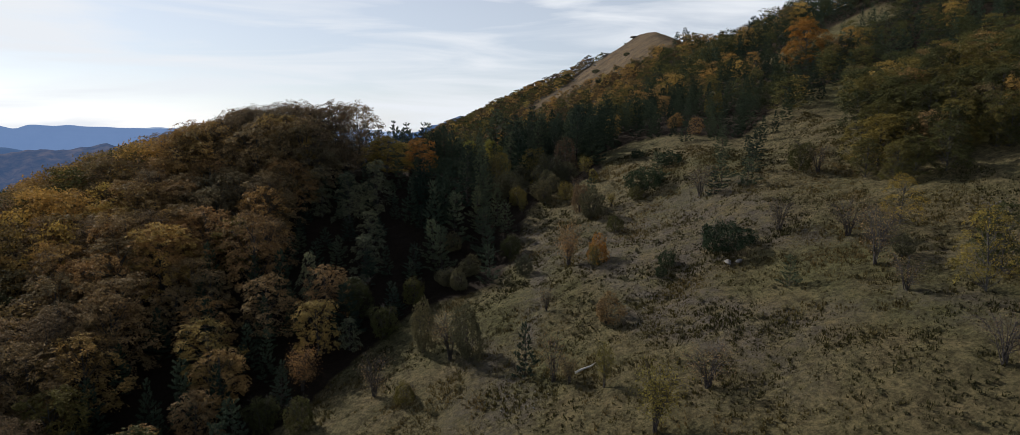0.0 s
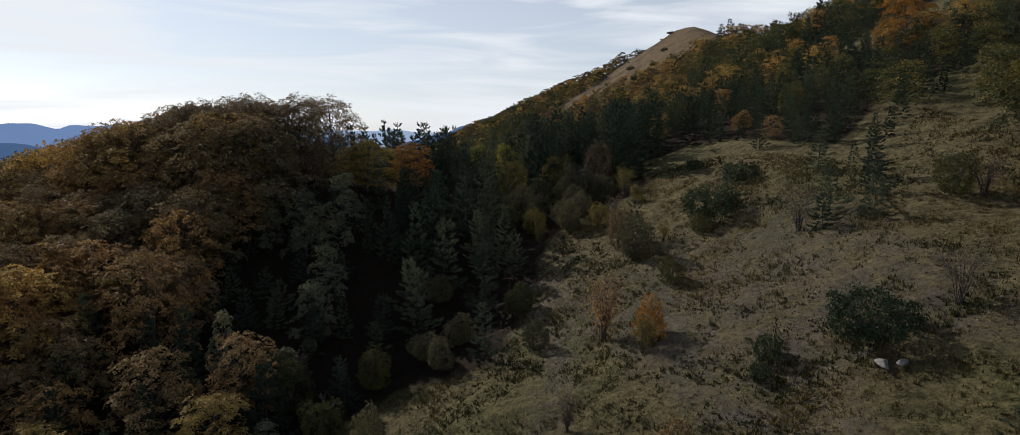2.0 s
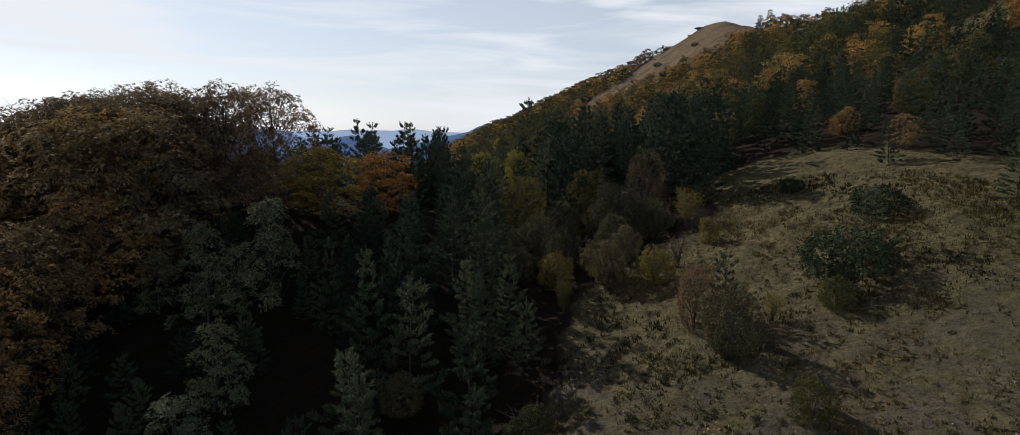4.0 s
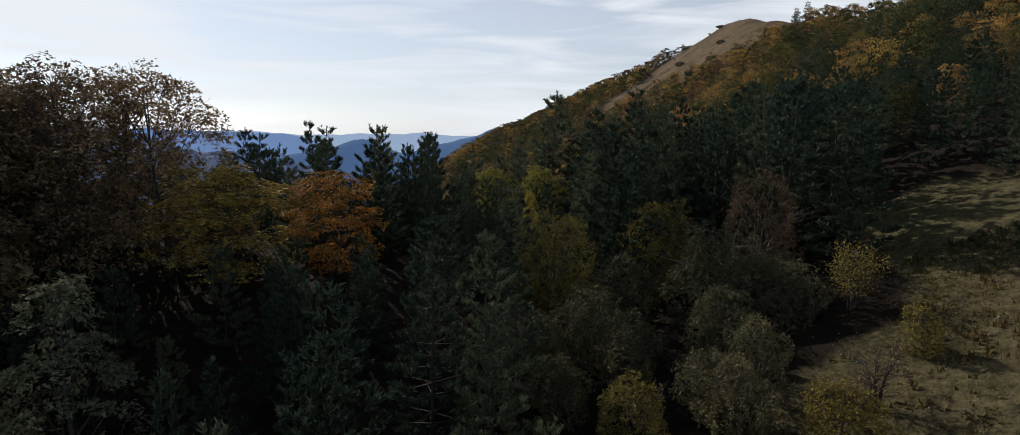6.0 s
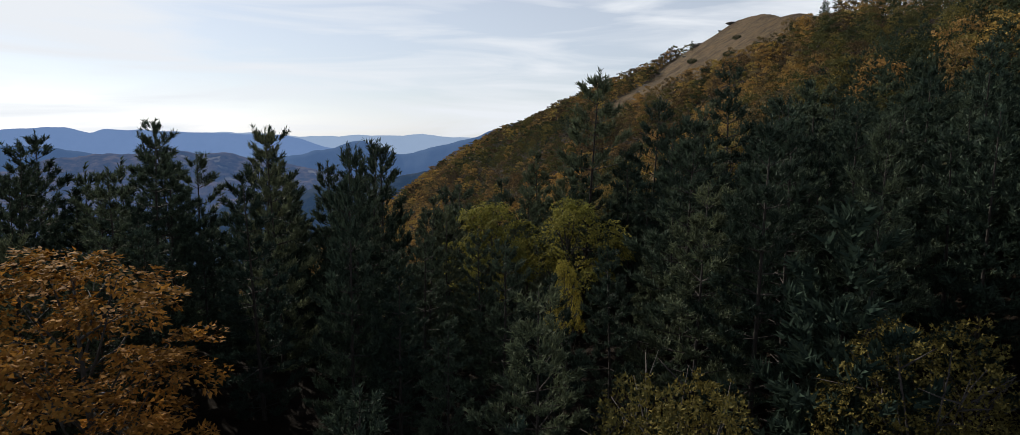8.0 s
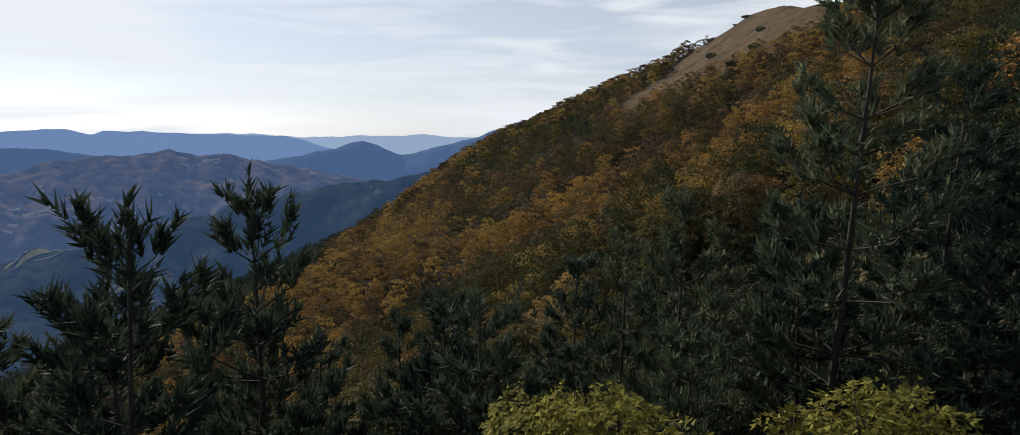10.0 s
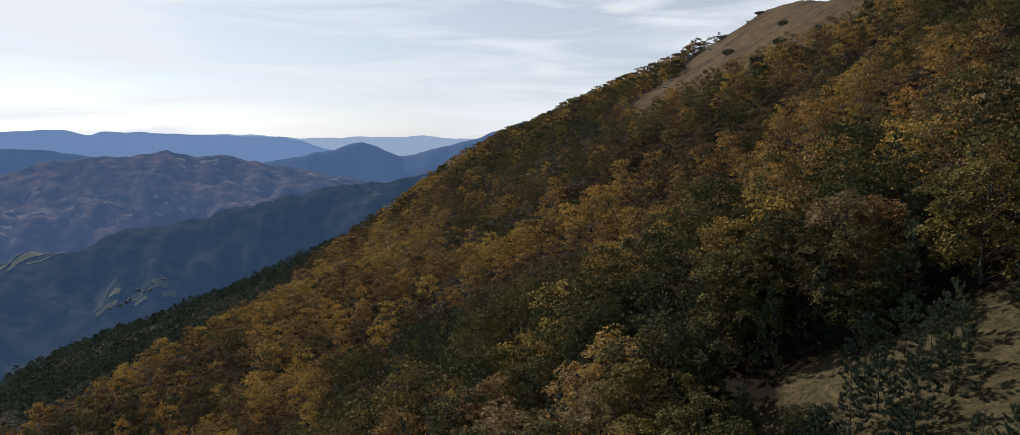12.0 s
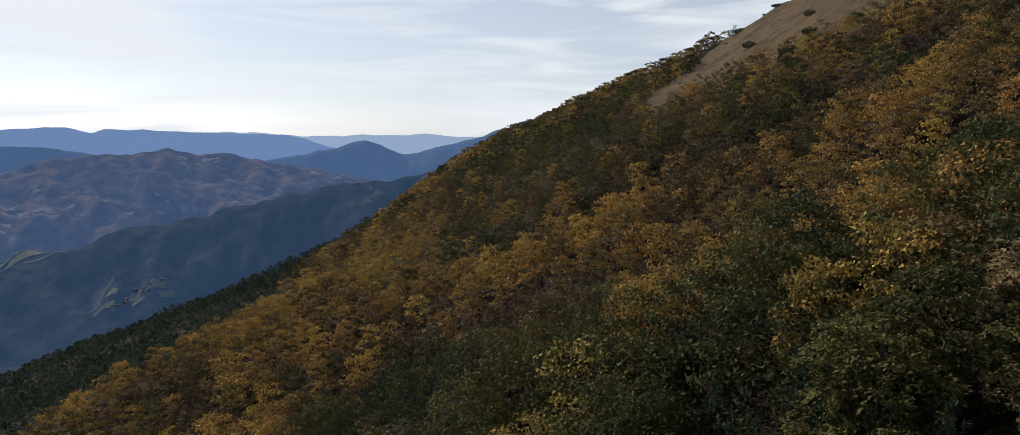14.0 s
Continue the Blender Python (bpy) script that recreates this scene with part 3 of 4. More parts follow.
M_FAR1 = painted_haze_material("brown_hills", [(0.38, (0.012, 0.014, 0.016)), (0.5, (0.046, 0.036, 0.029)), (0.60, (0.095, 0.066, 0.044))], 0.02, (0.16, 0.29, 0.60), 0.25, (0.15, 0.13, 0.095))
M_SPUR = painted_haze_material("forest_spur", [(0.38, (0.006, 0.008, 0.009)), (0.6, (0.030, 0.030, 0.026))], 0.03, (0.13, 0.27, 0.54), 0.165, (0.07, 0.066, 0.05))
M_VALLEY = painted_haze_material("valley", [(0.35, (0.012, 0.016, 0.016)), (0.65, (0.03, 0.03, 0.028))], 0.008, (0.15, 0.27, 0.52), 0.13, (0.22, 0.20, 0.13))

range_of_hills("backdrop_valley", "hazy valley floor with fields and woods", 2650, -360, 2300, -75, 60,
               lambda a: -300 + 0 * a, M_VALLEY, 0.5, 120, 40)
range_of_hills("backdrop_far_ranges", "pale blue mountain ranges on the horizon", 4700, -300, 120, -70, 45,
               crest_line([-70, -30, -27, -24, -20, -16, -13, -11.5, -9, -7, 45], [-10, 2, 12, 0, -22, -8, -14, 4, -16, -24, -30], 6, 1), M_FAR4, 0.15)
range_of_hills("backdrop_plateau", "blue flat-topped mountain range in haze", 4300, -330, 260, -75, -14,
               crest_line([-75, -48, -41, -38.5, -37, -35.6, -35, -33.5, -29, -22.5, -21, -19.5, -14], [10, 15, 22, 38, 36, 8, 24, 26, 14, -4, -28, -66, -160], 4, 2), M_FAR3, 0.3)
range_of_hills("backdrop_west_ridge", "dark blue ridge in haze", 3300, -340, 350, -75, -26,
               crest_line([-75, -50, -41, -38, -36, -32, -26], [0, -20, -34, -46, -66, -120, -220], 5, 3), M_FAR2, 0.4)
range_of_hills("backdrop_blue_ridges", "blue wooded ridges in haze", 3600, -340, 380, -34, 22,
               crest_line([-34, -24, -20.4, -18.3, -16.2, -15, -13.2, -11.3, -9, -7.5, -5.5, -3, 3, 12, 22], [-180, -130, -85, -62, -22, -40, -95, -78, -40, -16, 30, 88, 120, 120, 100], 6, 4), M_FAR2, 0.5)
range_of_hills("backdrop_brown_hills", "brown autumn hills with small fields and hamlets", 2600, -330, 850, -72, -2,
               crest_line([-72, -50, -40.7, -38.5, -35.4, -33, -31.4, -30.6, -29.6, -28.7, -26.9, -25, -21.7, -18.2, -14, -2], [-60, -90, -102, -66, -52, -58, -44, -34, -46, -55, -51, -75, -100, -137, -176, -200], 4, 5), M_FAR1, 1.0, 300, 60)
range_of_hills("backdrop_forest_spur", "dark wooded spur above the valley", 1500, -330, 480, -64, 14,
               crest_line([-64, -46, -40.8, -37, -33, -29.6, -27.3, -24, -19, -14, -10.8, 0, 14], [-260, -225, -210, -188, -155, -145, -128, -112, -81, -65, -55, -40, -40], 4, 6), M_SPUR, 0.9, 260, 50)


# ---- the kinds of trees ----
def rng_of(k):
    return np.random.default_rng(100 + k)


KINDS = {}


def kind(name, make, count, wood, leaf, label, category, base_h):
    """Builds a few patterns of a kind, as pairs of meshes."""
    pats = []
    for k in range(count):
        (wv, wf), crown = make(rng_of(31 * len(KINDS) + k))
        tm = mesh_of("trunk", wv, wf)
        tm.materials.append(wood)
        cm = None
        if crown is not None:
            cm = mesh_of("crown", *crown)
            cm.materials.append(leaf)
        pats.append((tm, cm))
    KINDS[name] = (pats, label, category, base_h)


def plant(name, thing, x, y, h, turn=None, wide=1.0, group=""):
    """Stands one tree of a kind at (x, y), h metres high."""
    pats, label, category, base_h = KINDS[name]
    tm, cm = pats[RNG.integers(len(pats))]
    e = new(thing)
    s = h / base_h
    e.matrix_basis = Matrix.LocRotScale((x, y, float(land(x, y)) - 0.05), Euler((RNG.normal(0, 0.03), RNG.normal(0, 0.03), RNG.random() * 6.28 if turn is None else turn)), (s * wide, s * wide, s))
    tagged(e, label, category, group)
    woody = "stem" if category in ("shrub", "juniper") else "trunk"
    new(woody, tm).parent = e
    if cm:
        new("foliage" if woody == "stem" else "crown", cm).parent = e
    return e


RUSTY = "beech tree in rust-brown autumn leaf on the wooded hill"
GREENISH = "broadleaf tree with olive-green leaves turning yellow"
PINY = "dark green pine tree with upturned shoots"
BEECH = dict(lobes=30, whole=23, low=0.42, top=0.84, reach=0.78)
kind("beech_rust", lambda r: broadleaf(10, 3.9, 0.4, 450, 0.225, r, **BEECH), 4, M_BARK_BEECH, M_RUST, RUSTY, "tree", 10)
kind("beech_olive", lambda r: broadleaf(10, 3.7, 0.4, 450, 0.225, r, **BEECH), 3, M_BARK_BEECH, M_OLIVE, GREENISH, "tree", 10)
kind("beech_orange", lambda r: broadleaf(8, 2.8, 0.4, 380, 0.15, r, 26, whole=34, low=0.4, top=0.86, reach=0.75), 1, M_BARK_BEECH, M_ORANGE, "broadleaf tree in bright orange autumn leaf", "tree", 8)
kind("beech_gold", lambda r: broadleaf(8, 2.8, 0.4, 380, 0.15, r, 26, whole=34, low=0.4, top=0.86, reach=0.75), 1, M_BARK_BEECH, M_GOLD, "broadleaf tree in olive-gold autumn leaf", "tree", 8)
kind("maple_yellow", lambda r: broadleaf(7, 2.3, 3.2, 330, 0.105, r, 18, whole=38, low=0.30, reach=0.55), 2, M_BARK_BEECH, M_MAPLE, "broadleaf tree with yellow-green autumn leaves", "tree", 7)
kind("thin_beech", lambda r: broadleaf(10, 3.5, 0.8, 480, 0.17, r, 34, twigs="many", trunk_r=0.11, whole=22, low=0.38, top=0.86, reach=0.8), 3, M_BARK_BEECH, M_BROWN, "beech tree half bare with thin brown leaves", "tree", 10)
kind("pine_dark", lambda r: pine(10, 2.35, r, 0.62, 44, 9, 0.21, 0.05, 0.050), 5, M_BARK_PINE, M_PINE, PINY, "tree", 10)
kind("pine_young", lambda r: pine(5, 1.6, r, 0.42, 34, 8, 0.16, 0.03, 0.040), 3, M_BARK_PINE, M_PINE, "young conical pine tree standing on the slope", "tree", 5)
kind("pine_dark_mid", lambda r: pine(10, 2.5, r, 0.66, 34, 7, 0.26, 0.04, 0.085, 0), 5, M_BARK_PINE, M_PINE, PINY, "tree", 10)
kind("pine_young_mid", lambda r: pine(5, 1.7, r, 0.44, 24, 7, 0.20, 0.03, 0.065, 0), 3, M_BARK_PINE, M_PINE, "young conical pine tree standing on the slope", "tree", 5)
kind("whitebeam", lambda r: broadleaf(8, 2.5, 0.3, 190, 0.20, r, 22, whole=26, low=0.4, reach=0.8), 3, M_BARK_BEECH, M_SILVER, "whitebeam tree with pale grey-green leaves", "tree", 8)
kind("bush_grey", lambda r: dome_bush(3, 1.6, 1100, 0.14, r, 11), 3, M_TWIG, M_GREY, "round grey-green bush at the edge of the wood", "shrub", 3)
kind("bush_olive", lambda r: dome_bush(3, 1.6, 1100, 0.14, r, 11), 2, M_TWIG, M_OLIVE, "round olive-yellow bush beside the meadow", "shrub", 3)
kind("bush_rust", lambda r: dome_bush(2.5, 1.2, 600, 0.14, r, 9), 2, M_TWIG, M_RUST, "small bush in rust-coloured autumn leaf", "shrub", 2.5)
kind("bush_brown", lambda r: dome_bush(3, 1.6, 900, 0.14, r, 11), 2, M_TWIG, M_BROWN, "round grey-brown bush losing its leaves", "shrub", 3)
kind("bush_orange", lambda r: dome_bush(3, 1.3, 600, 0.15, r, 9), 1, M_TWIG, M_ORANGE, "small bush in bright orange leaf on the meadow", "shrub", 3)
kind("bush_yellow", lambda r: dome_bush(3, 1.1, 600, 0.14, r, 9), 2, M_TWIG, M_YELLOW, "upright yellow-green bush on the meadow", "shrub", 3)
kind("bush_grey_tall", lambda r: dome_bush(6.5, 3.0, 2800, 0.15, r, 12), 2, M_TWIG, M_GREY, "tall round grey-green bush at the edge of the wood", "shrub", 6.5)
kind("bush_olive_tall", lambda r: dome_bush(6.5, 3.0, 2800, 0.15, r, 12), 1, M_TWIG, M_OLIVE, "tall round olive-yellow bush before the pines", "shrub", 6.5)
kind("bush_brown_tall", lambda r: dome_bush(6.5, 3.0, 2800, 0.14, r, 12), 1, M_TWIG, M_BUSH_BROWN, "tall round grey-brown bush losing its leaves", "shrub", 6.5)
kind("bush_rust_thin", lambda r: bare_bush(3, 1.1, r, 14, 1700, 0.10), 2, M_TWIG, M_RUST, "thin upright bush with sparse rust-brown leaves", "shrub", 3)
kind("bush_yellow_thin", lambda r: bare_bush(3, 1.0, r, 14, 1900, 0.10), 2, M_TWIG, M_YELLOW, "thin upright bush with sparse yellow-green leaves", "shrub", 3)
kind("bush_bare", lambda r: bare_bush(3, 1.2, r, 13, 420, 0.11), 4, M_TWIG, M_BROWN, "leafless grey-brown bush with thin stems on the meadow", "shrub", 3)
kind("juniper", lambda r: dome_bush(2, 2.2, 900, 0.19, r, 20), 2, M_TWIG, M_JUNIPER, "low spreading dark green juniper on the meadow", "juniper", 2)
kind("gold_thin", lambda r: broadleaf(7, 2.4, 0.5, 260, 0.12, r, 22, whole=20, low=0.36, reach=0.6), 2, M_BARK_BEECH, M_GOLD, "thin brown-gold broadleaf tree at the edge of the meadow", "tree", 7)

# ---- single trees and bushes that stand out ----
# kind, name, x, y, height, width
STANDING = [
    ("juniper", "juniper", 22.0, 60.7, 2.6, 1.0), ("pine_young", "pine_tree", 23.9, 50.6, 2.5, 1.25),
    ("bush_orange", "bush", 10.9, 67.6, 3.2, 1.0), ("bush_rust", "bush", 9.8, 54.7, 2.9, 1.2),
    ("pine_young", "pine_tree", 2.4, 50.6, 4.8, 0.7), ("beech_orange", "beech_tree", 60.5, 130.0, 10.5, 1.15),
    ("bush_olive", "bush", -15.4, 70.9, 5.0, 0.8), ("gold_thin", "broadleaf_tree", 36.0, 56.2, 4.8, 1.1),
    ("bush_bare", "bush", 27.4, 61.2, 3.4, 1.0), ("bush_olive_tall", "bush", 6.5, 109.8, 6.2, 0.9),
    ("bush_grey_tall", "bush", 8.6, 105.3, 5.4, 1.1), ("bush_olive_tall", "bush", 0.3, 107.9, 6.4, 0.85),
    ("beech_orange", "beech_tree", -12.0, 108.6, 37.6 - float(land(-12.0, 108.6)), 1.25), ("beech_gold", "beech_tree", -17.4, 106.0, 38.0 - float(land(-17.4, 106.0)), 1.7),
    ("whitebeam", "whitebeam_tree", -21.3, 73.5, 6.5, 0.6), ("whitebeam", "whitebeam_tree", -16.2, 72.3, 4.0, 1.3), ("whitebeam", "whitebeam_tree", -16.7, 93.1, 8.2, 0.9),
    ("whitebeam", "whitebeam_tree", -20.2, 91.0, 7.4, 0.9),
    ("maple_yellow", "maple_tree", -4.6, 126.0, 36.8 - float(land(-4.6, 126.0)), 0.85), ("maple_yellow", "maple_tree", -0.9, 125.6, 37.0 - float(land(-0.9, 125.6)), 0.9),
    ("maple_yellow", "maple_tree", -1.2, 118.4, 35.6 - float(land(-1.2, 118.4)), 0.34),
    ("bush_rust", "bush", 31.5, 115.3, 2.8, 1.2), ("bush_olive", "bush", 39.0, 117.4, 4.6, 0.8), ("pine_dark", "pine_tree", -0.2, 130.0, 13.6, 1.0),
    ("pine_dark", "pine_tree", -7.2, 112.6, 8.7, 0.62), ("pine_dark", "pine_tree", -11.3, 117.7, 8.6, 0.85), ("pine_dark", "pine_tree", -15.8, 117.6, 8.2, 1.1),
    # round the clearing below the slope
    ("pine_young", "pine_tree", 11.0, 167.6, 3.4, 1.0), ("pine_young", "pine_tree", 13.2, 162.4, 3.8, 1.0), ("pine_young", "pine_tree", 19.2, 173.2, 4.6, 1.0),
    ("pine_young", "pine_tree", 9.4, 176.4, 4.2, 1.0), ("pine_young", "pine_tree", 18.6, 164.2, 3.2, 1.1), ("pine_young", "pine_tree", 14.6, 175.8, 5.0, 0.9),
    # across the meadow
    ("bush_bare", "bush", -10.9, 55.8, 4.0, 0.8), ("bush_olive", "bush", -7.9, 53.1, 2.0, 1.1),
    ("bush_grey", "bush", -7.0, 61.2, 5.6, 0.5), ("bush_grey", "bush", -2.4, 56.4, 5.6, 0.6),
    ("bush_bare", "bush", -4.2, 58.0, 4.6, 0.8), ("bush_bare", "bush", 4.5, 48.4, 4.0, 0.6),
    ("bush_rust_thin", "bush", 5.6, 46.8, 2.4, 0.8), ("bush_yellow_thin", "bush", 7.9, 44.5, 3.4, 0.5),
    ("bush_bare", "bush", 14.3, 40.8, 2.9, 1.4), ("bush_bare", "bush", 4.9, 60.2, 2.6, 0.7),
    ("juniper", "juniper", 16.6, 61.0, 1.5, 0.6), ("juniper", "juniper", 15.6, 59.6, 0.9, 0.7),
    ("bush_olive", "bush", 14.1, 76.0, 2.1, 1.1), ("bush_grey", "bush", 12.2, 82.2, 4.0, 0.9),
    ("bush_rust_thin", "bush", 8.1, 69.9, 4.6, 0.7), ("bush_yellow_thin", "bush", 10.2, 66.0, 2.4, 0.7),
    ("bush_grey", "bush", 3.2, 71.9, 2.6, 0.8), ("bush_bare", "bush", 31.5, 56.4, 3.6, 1.2),
    ("bush_bare", "bush", 30.1, 49.6, 4.6, 0.8), ("bush_bare", "bush", 33.0, 53.6, 3.4, 1.0),
    ("bush_grey", "bush", 32.4, 49.7, 2.0, 1.0), ("bush_bare", "bush", 29.6, 44.4, 2.7, 1.2),
    ("gold_thin", "broadleaf_tree", 33.4, 41.8, 6.4, 0.9), ("beech_olive", "beech_tree", 35.8, 43.6, 5.6, 0.9),
    ("bush_bare", "bush", 29.0, 34.0, 3.2, 1.0), ("pine_young", "pine_tree", 25.9, 76.2, 3.0, 1.2),
    ("pine_young", "pine_tree", 29.6, 75.8, 3.2, 1.3), ("pine_young", "pine_tree", 27.6, 78.8, 4.2, 1.2),
    ("bush_bare", "bush", 24.6, 77.6, 3.8, 1.0), ("pine_young", "pine_tree", 31.6, 80.0, 3.6, 1.3),
    ("pine_dark", "pine_tree", 33.6, 84.0, 4.4, 1.3), ("pine_dark", "pine_tree", 31.2, 90.0, 4.4, 1.3),
    ("juniper", "juniper", 20.2, 87.0, 2.8, 1.0), ("pine_young", "pine_tree", 22.0, 88.5, 4.0, 1.2),
    ("bush_olive", "bush", 36.2, 76.6, 3.6, 1.0), ("bush_bare", "bush", 37.6, 75.2, 3.4, 1.1),
    ("pine_dark", "pine_tree", -19.8, 57.4, 5.0, 1.0), ("bush_olive", "bush", -17.0, 53.8, 3.2, 0.9),
    ("bush_rust_thin", "bush", -18.6, 60.4, 4.2, 0.9), ("bush_yellow_thin", "bush", 10.1, 38.0, 4.4, 0.8),
    # bushes before the wood
    ("bush_grey", "bush", 7.3, 95.5, 3.2, 1.0), ("bush_olive", "bush", 10.2, 94.0, 2.7, 1.1),
    ("bush_bare", "bush", 12.0, 95.4, 2.6, 0.9), ("bush_yellow", "bush", 14.8, 97.8, 2.2, 1.2),
    ("bush_brown", "bush", 11.3, 86.2, 4.6, 0.6), ("pine_young", "pine_tree", 12.8, 85.4, 4.6, 0.9),
    ("bush_olive", "bush", 18.3, 84.0, 1.8, 1.2), ("bush_yellow_thin", "bush", 15.2, 84.6, 1.7, 0.9),
    ("juniper", "juniper", 22.3, 103.0, 1.3, 0.8), ("juniper", "juniper", 25.0, 94.0, 1.9, 1.0),
    ("bush_yellow_thin", "bush", 3.9, 92.8, 2.3, 0.6), ("bush_brown_tall", "bush", 11.4, 108.6, 6.4, 0.9),
    ("bush_yellow_thin", "bush", 14.1, 102.6, 3.0, 0.9),
]
# pines that close the saddle: x, y, height of the tip above the datum, width
for x_, y_, top_, w_ in ((-23.5, 122.0, 39.6, 1.1), (-20.4, 117.2, 39.3, 1.1), (-18.0, 123.0, 40.0, 1.0), (-14.6, 113.8, 38.7, 1.1), (-13.2, 120.6, 39.9, 1.0), (-10.4, 114.0, 38.6, 1.0),
                         (-9.8, 123.4, 39.3, 0.9), (-9.0, 119.0, 39.0, 0.9), (-6.0, 120.8, 36.8, 0.9), (-10.2, 128.4, 39.2, 0.9), (-2.6, 131.0, 38.6, 0.9), (-26.5, 116.0, 39.2, 1.2),
                         (4.6, 126.0, 41.0, 1.0), (7.6, 131.5, 43.2, 1.0), (3.6, 133.5, 41.6, 1.0)):
    STANDING.append(("pine_dark", "pine_tree", x_, y_, top_ - float(land(x_, y_)), w_))
for k_, n_, x_, y_, h_, w_ in STANDING:
    plant(k_, n_, x_, y_, h_, wide=w_)

PATH_XY = np.array([p[1][:2] for p in PATH])


def from_path(x, y):
    """Distance in plan from the flight line."""
    d = np.full(np.shape(x), 1e9)
    for a, b in zip(PATH_XY[:-1], PATH_XY[1:]):
        ab = b - a
        s = np.clip(((x - a[0]) * ab[0] + (y - a[1]) * ab[1]) / (ab @ ab), 0, 1)
        d = np.minimum(d, np.hypot(x - a[0] - s * ab[0], y - a[1] - s * ab[1]))
    return d


def spread(x0, x1, y0, y1, gap, seed):
    """Places on a shaken grid."""
    r = np.random.default_rng(seed)
    a, b = np.meshgrid(np.arange(x0, x1, gap), np.arange(y0, y1, gap))
    return (a + r.uniform(-0.42, 0.42, a.shape) * gap).ravel(), (b + r.uniform(-0.42, 0.42, b.shape) * gap).ravel()


def wood_kind(x, y, r):
    """What grows at a wooded place: kind and height."""
    n = vnoise(x / 13, y / 13, 51)
    if y > 165 or (x < -12 and y > 150):
        u = r.random() + 0.25 * n
        if 1 < x < 24 and y < 182:
            return ("pine_young", r.uniform(2.8, 6.2)) if r.random() < 0.85 else ("bush_olive", r.uniform(2.0, 3.2))
        if y < 200 and u < (0.40 if x > 8 else 0.18):
            return "pine_dark", r.uniform(6, 9)
        if x > 34:
            v = r.random()
            return ("pine_dark", r.uniform(6, 9)) if v < 0.34 else (("beech_olive", r.uniform(6.5, 9.5)) if v < 0.84 else ("beech_rust", r.uniform(6.5, 9)))
        if r.random() < 0.38:
            return "none", 0.0
        return ("beech_olive", r.uniform(7.5, 10.5)) if u < 0.70 else ("beech_rust", r.uniform(7, 10))
    if in_grove(x, y):
        return ("beech_olive" if r.random() < 0.84 else "beech_rust"), r.uniform(4.9, 6.6) * (0.8 + 0.2 * min(1, (y - 62) / 10))
    if y > forest_edge(x) and -1 < x < 17 and y < 110 - 0.3 * abs(x - 6):
        return (("bush_grey", r.uniform(2.6, 4.2)) if r.random() < 0.8 else ("bush_olive", r.uniform(2.2, 3.8)))
    if y > forest_edge(x) and x > -12:
        if x > 42:
            u = r.random() + 0.3 * n
            return ("pine_dark", r.uniform(7, 10)) if u < 0.60 else (("beech_olive", r.uniform(7, 10)) if u < 0.97 else ("beech_rust", r.uniform(7, 10)))
        if y < forest_edge(x) + 8 and x > 17:
            u = r.random()
            if u < 0.28:
                return "none", 0.0
            return ("pine_young", r.uniform(3.0, 6.0)) if u < 0.72 else (("pine_dark", r.uniform(5, 7)) if u < 0.9 else ("bush_olive", r.uniform(2.2, 3.6)))
        if x > 14 and y < 135 and r.random() < 0.14:
            return ("beech_olive" if r.random() < 0.6 else "beech_rust"), r.uniform(5, 7.5)
        return "pine_dark", (r.uniform(6.5, 9.8) if 4 < x and y > 106 else r.uniform(5.5, 9.5))
    if y > 123:
        return "pine_dark", r.uniform(6, 9)
    # the wooded hill
    inside = y - hill_edge(x)
    # mostly dark young pines, added in place of the gully's near-black shade
    if -27 < x < -13 and 78 < y < 104:
        u = r.random()
        return ("whitebeam", r.uniform(4.0, 6.0)) if u < 0.24 else (("pine_young", r.uniform(2.6, 4.6)) if u < 0.85 else ("none", 0.0))
    if -24 < x < -9 and 72 < y < 90 and inside > 4:
        return ("pine_young", r.uniform(2.6, 4.6)) if r.random() < 0.6 else ("none", 0.0)
    if inside < 5 and -24 < x < -8:
        return ("whitebeam", r.uniform(3.5, 5.5)) if r.random() < 0.22 else (("pine_young", r.uniform(3, 5)) if r.random() < 0.7 else ("bush_olive", r.uniform(2.5, 4)))
    if -18 < x < -3 and 97 < y < 106:
        return "pine_young", r.uniform(3.0, 4.6)
    # pines chosen for their dark colour, standing in for deep shade here
    if -37 < x < -18 and 48 < y < 76:
        u = r.random()
        return ("beech_rust", r.uniform(5, 7)) if u < 0.25 else (("pine_dark", r.uniform(5, 7)) if u < 0.7 else ("none", 0.0))
    if -25 < x < -13 and 84 < y < 104 and r.random() < 0.45:
        return "whitebeam", r.uniform(4.5, 6)
    if -10 < x < 4 and inside < 15 and y < 92:
        u = r.random()
        return ("pine_young", r.uniform(4.2, 6.8)) if u < (0.85 if y < 77 else 0.5) else (("bush_olive", r.uniform(2.6, 4.2)) if u < 0.75 else ("bush_grey", r.uniform(2.4, 4.0)))
    if inside < 9 and x > -24:
        return ("pine_young", r.uniform(3.5, 6.5)) if r.random() < 0.75 else ("beech_olive", r.uniform(4, 6))
    if x > -13 and y < 104:
        return "pine_dark", r.uniform(5.5, 8)
    u = r.random() + 0.3 * n
    if y > 100:
        if x > -21.5:
            return ("beech_olive", r.uniform(5, 7)) if u < 0.5 else ("pine_dark", r.uniform(5, 7.5))
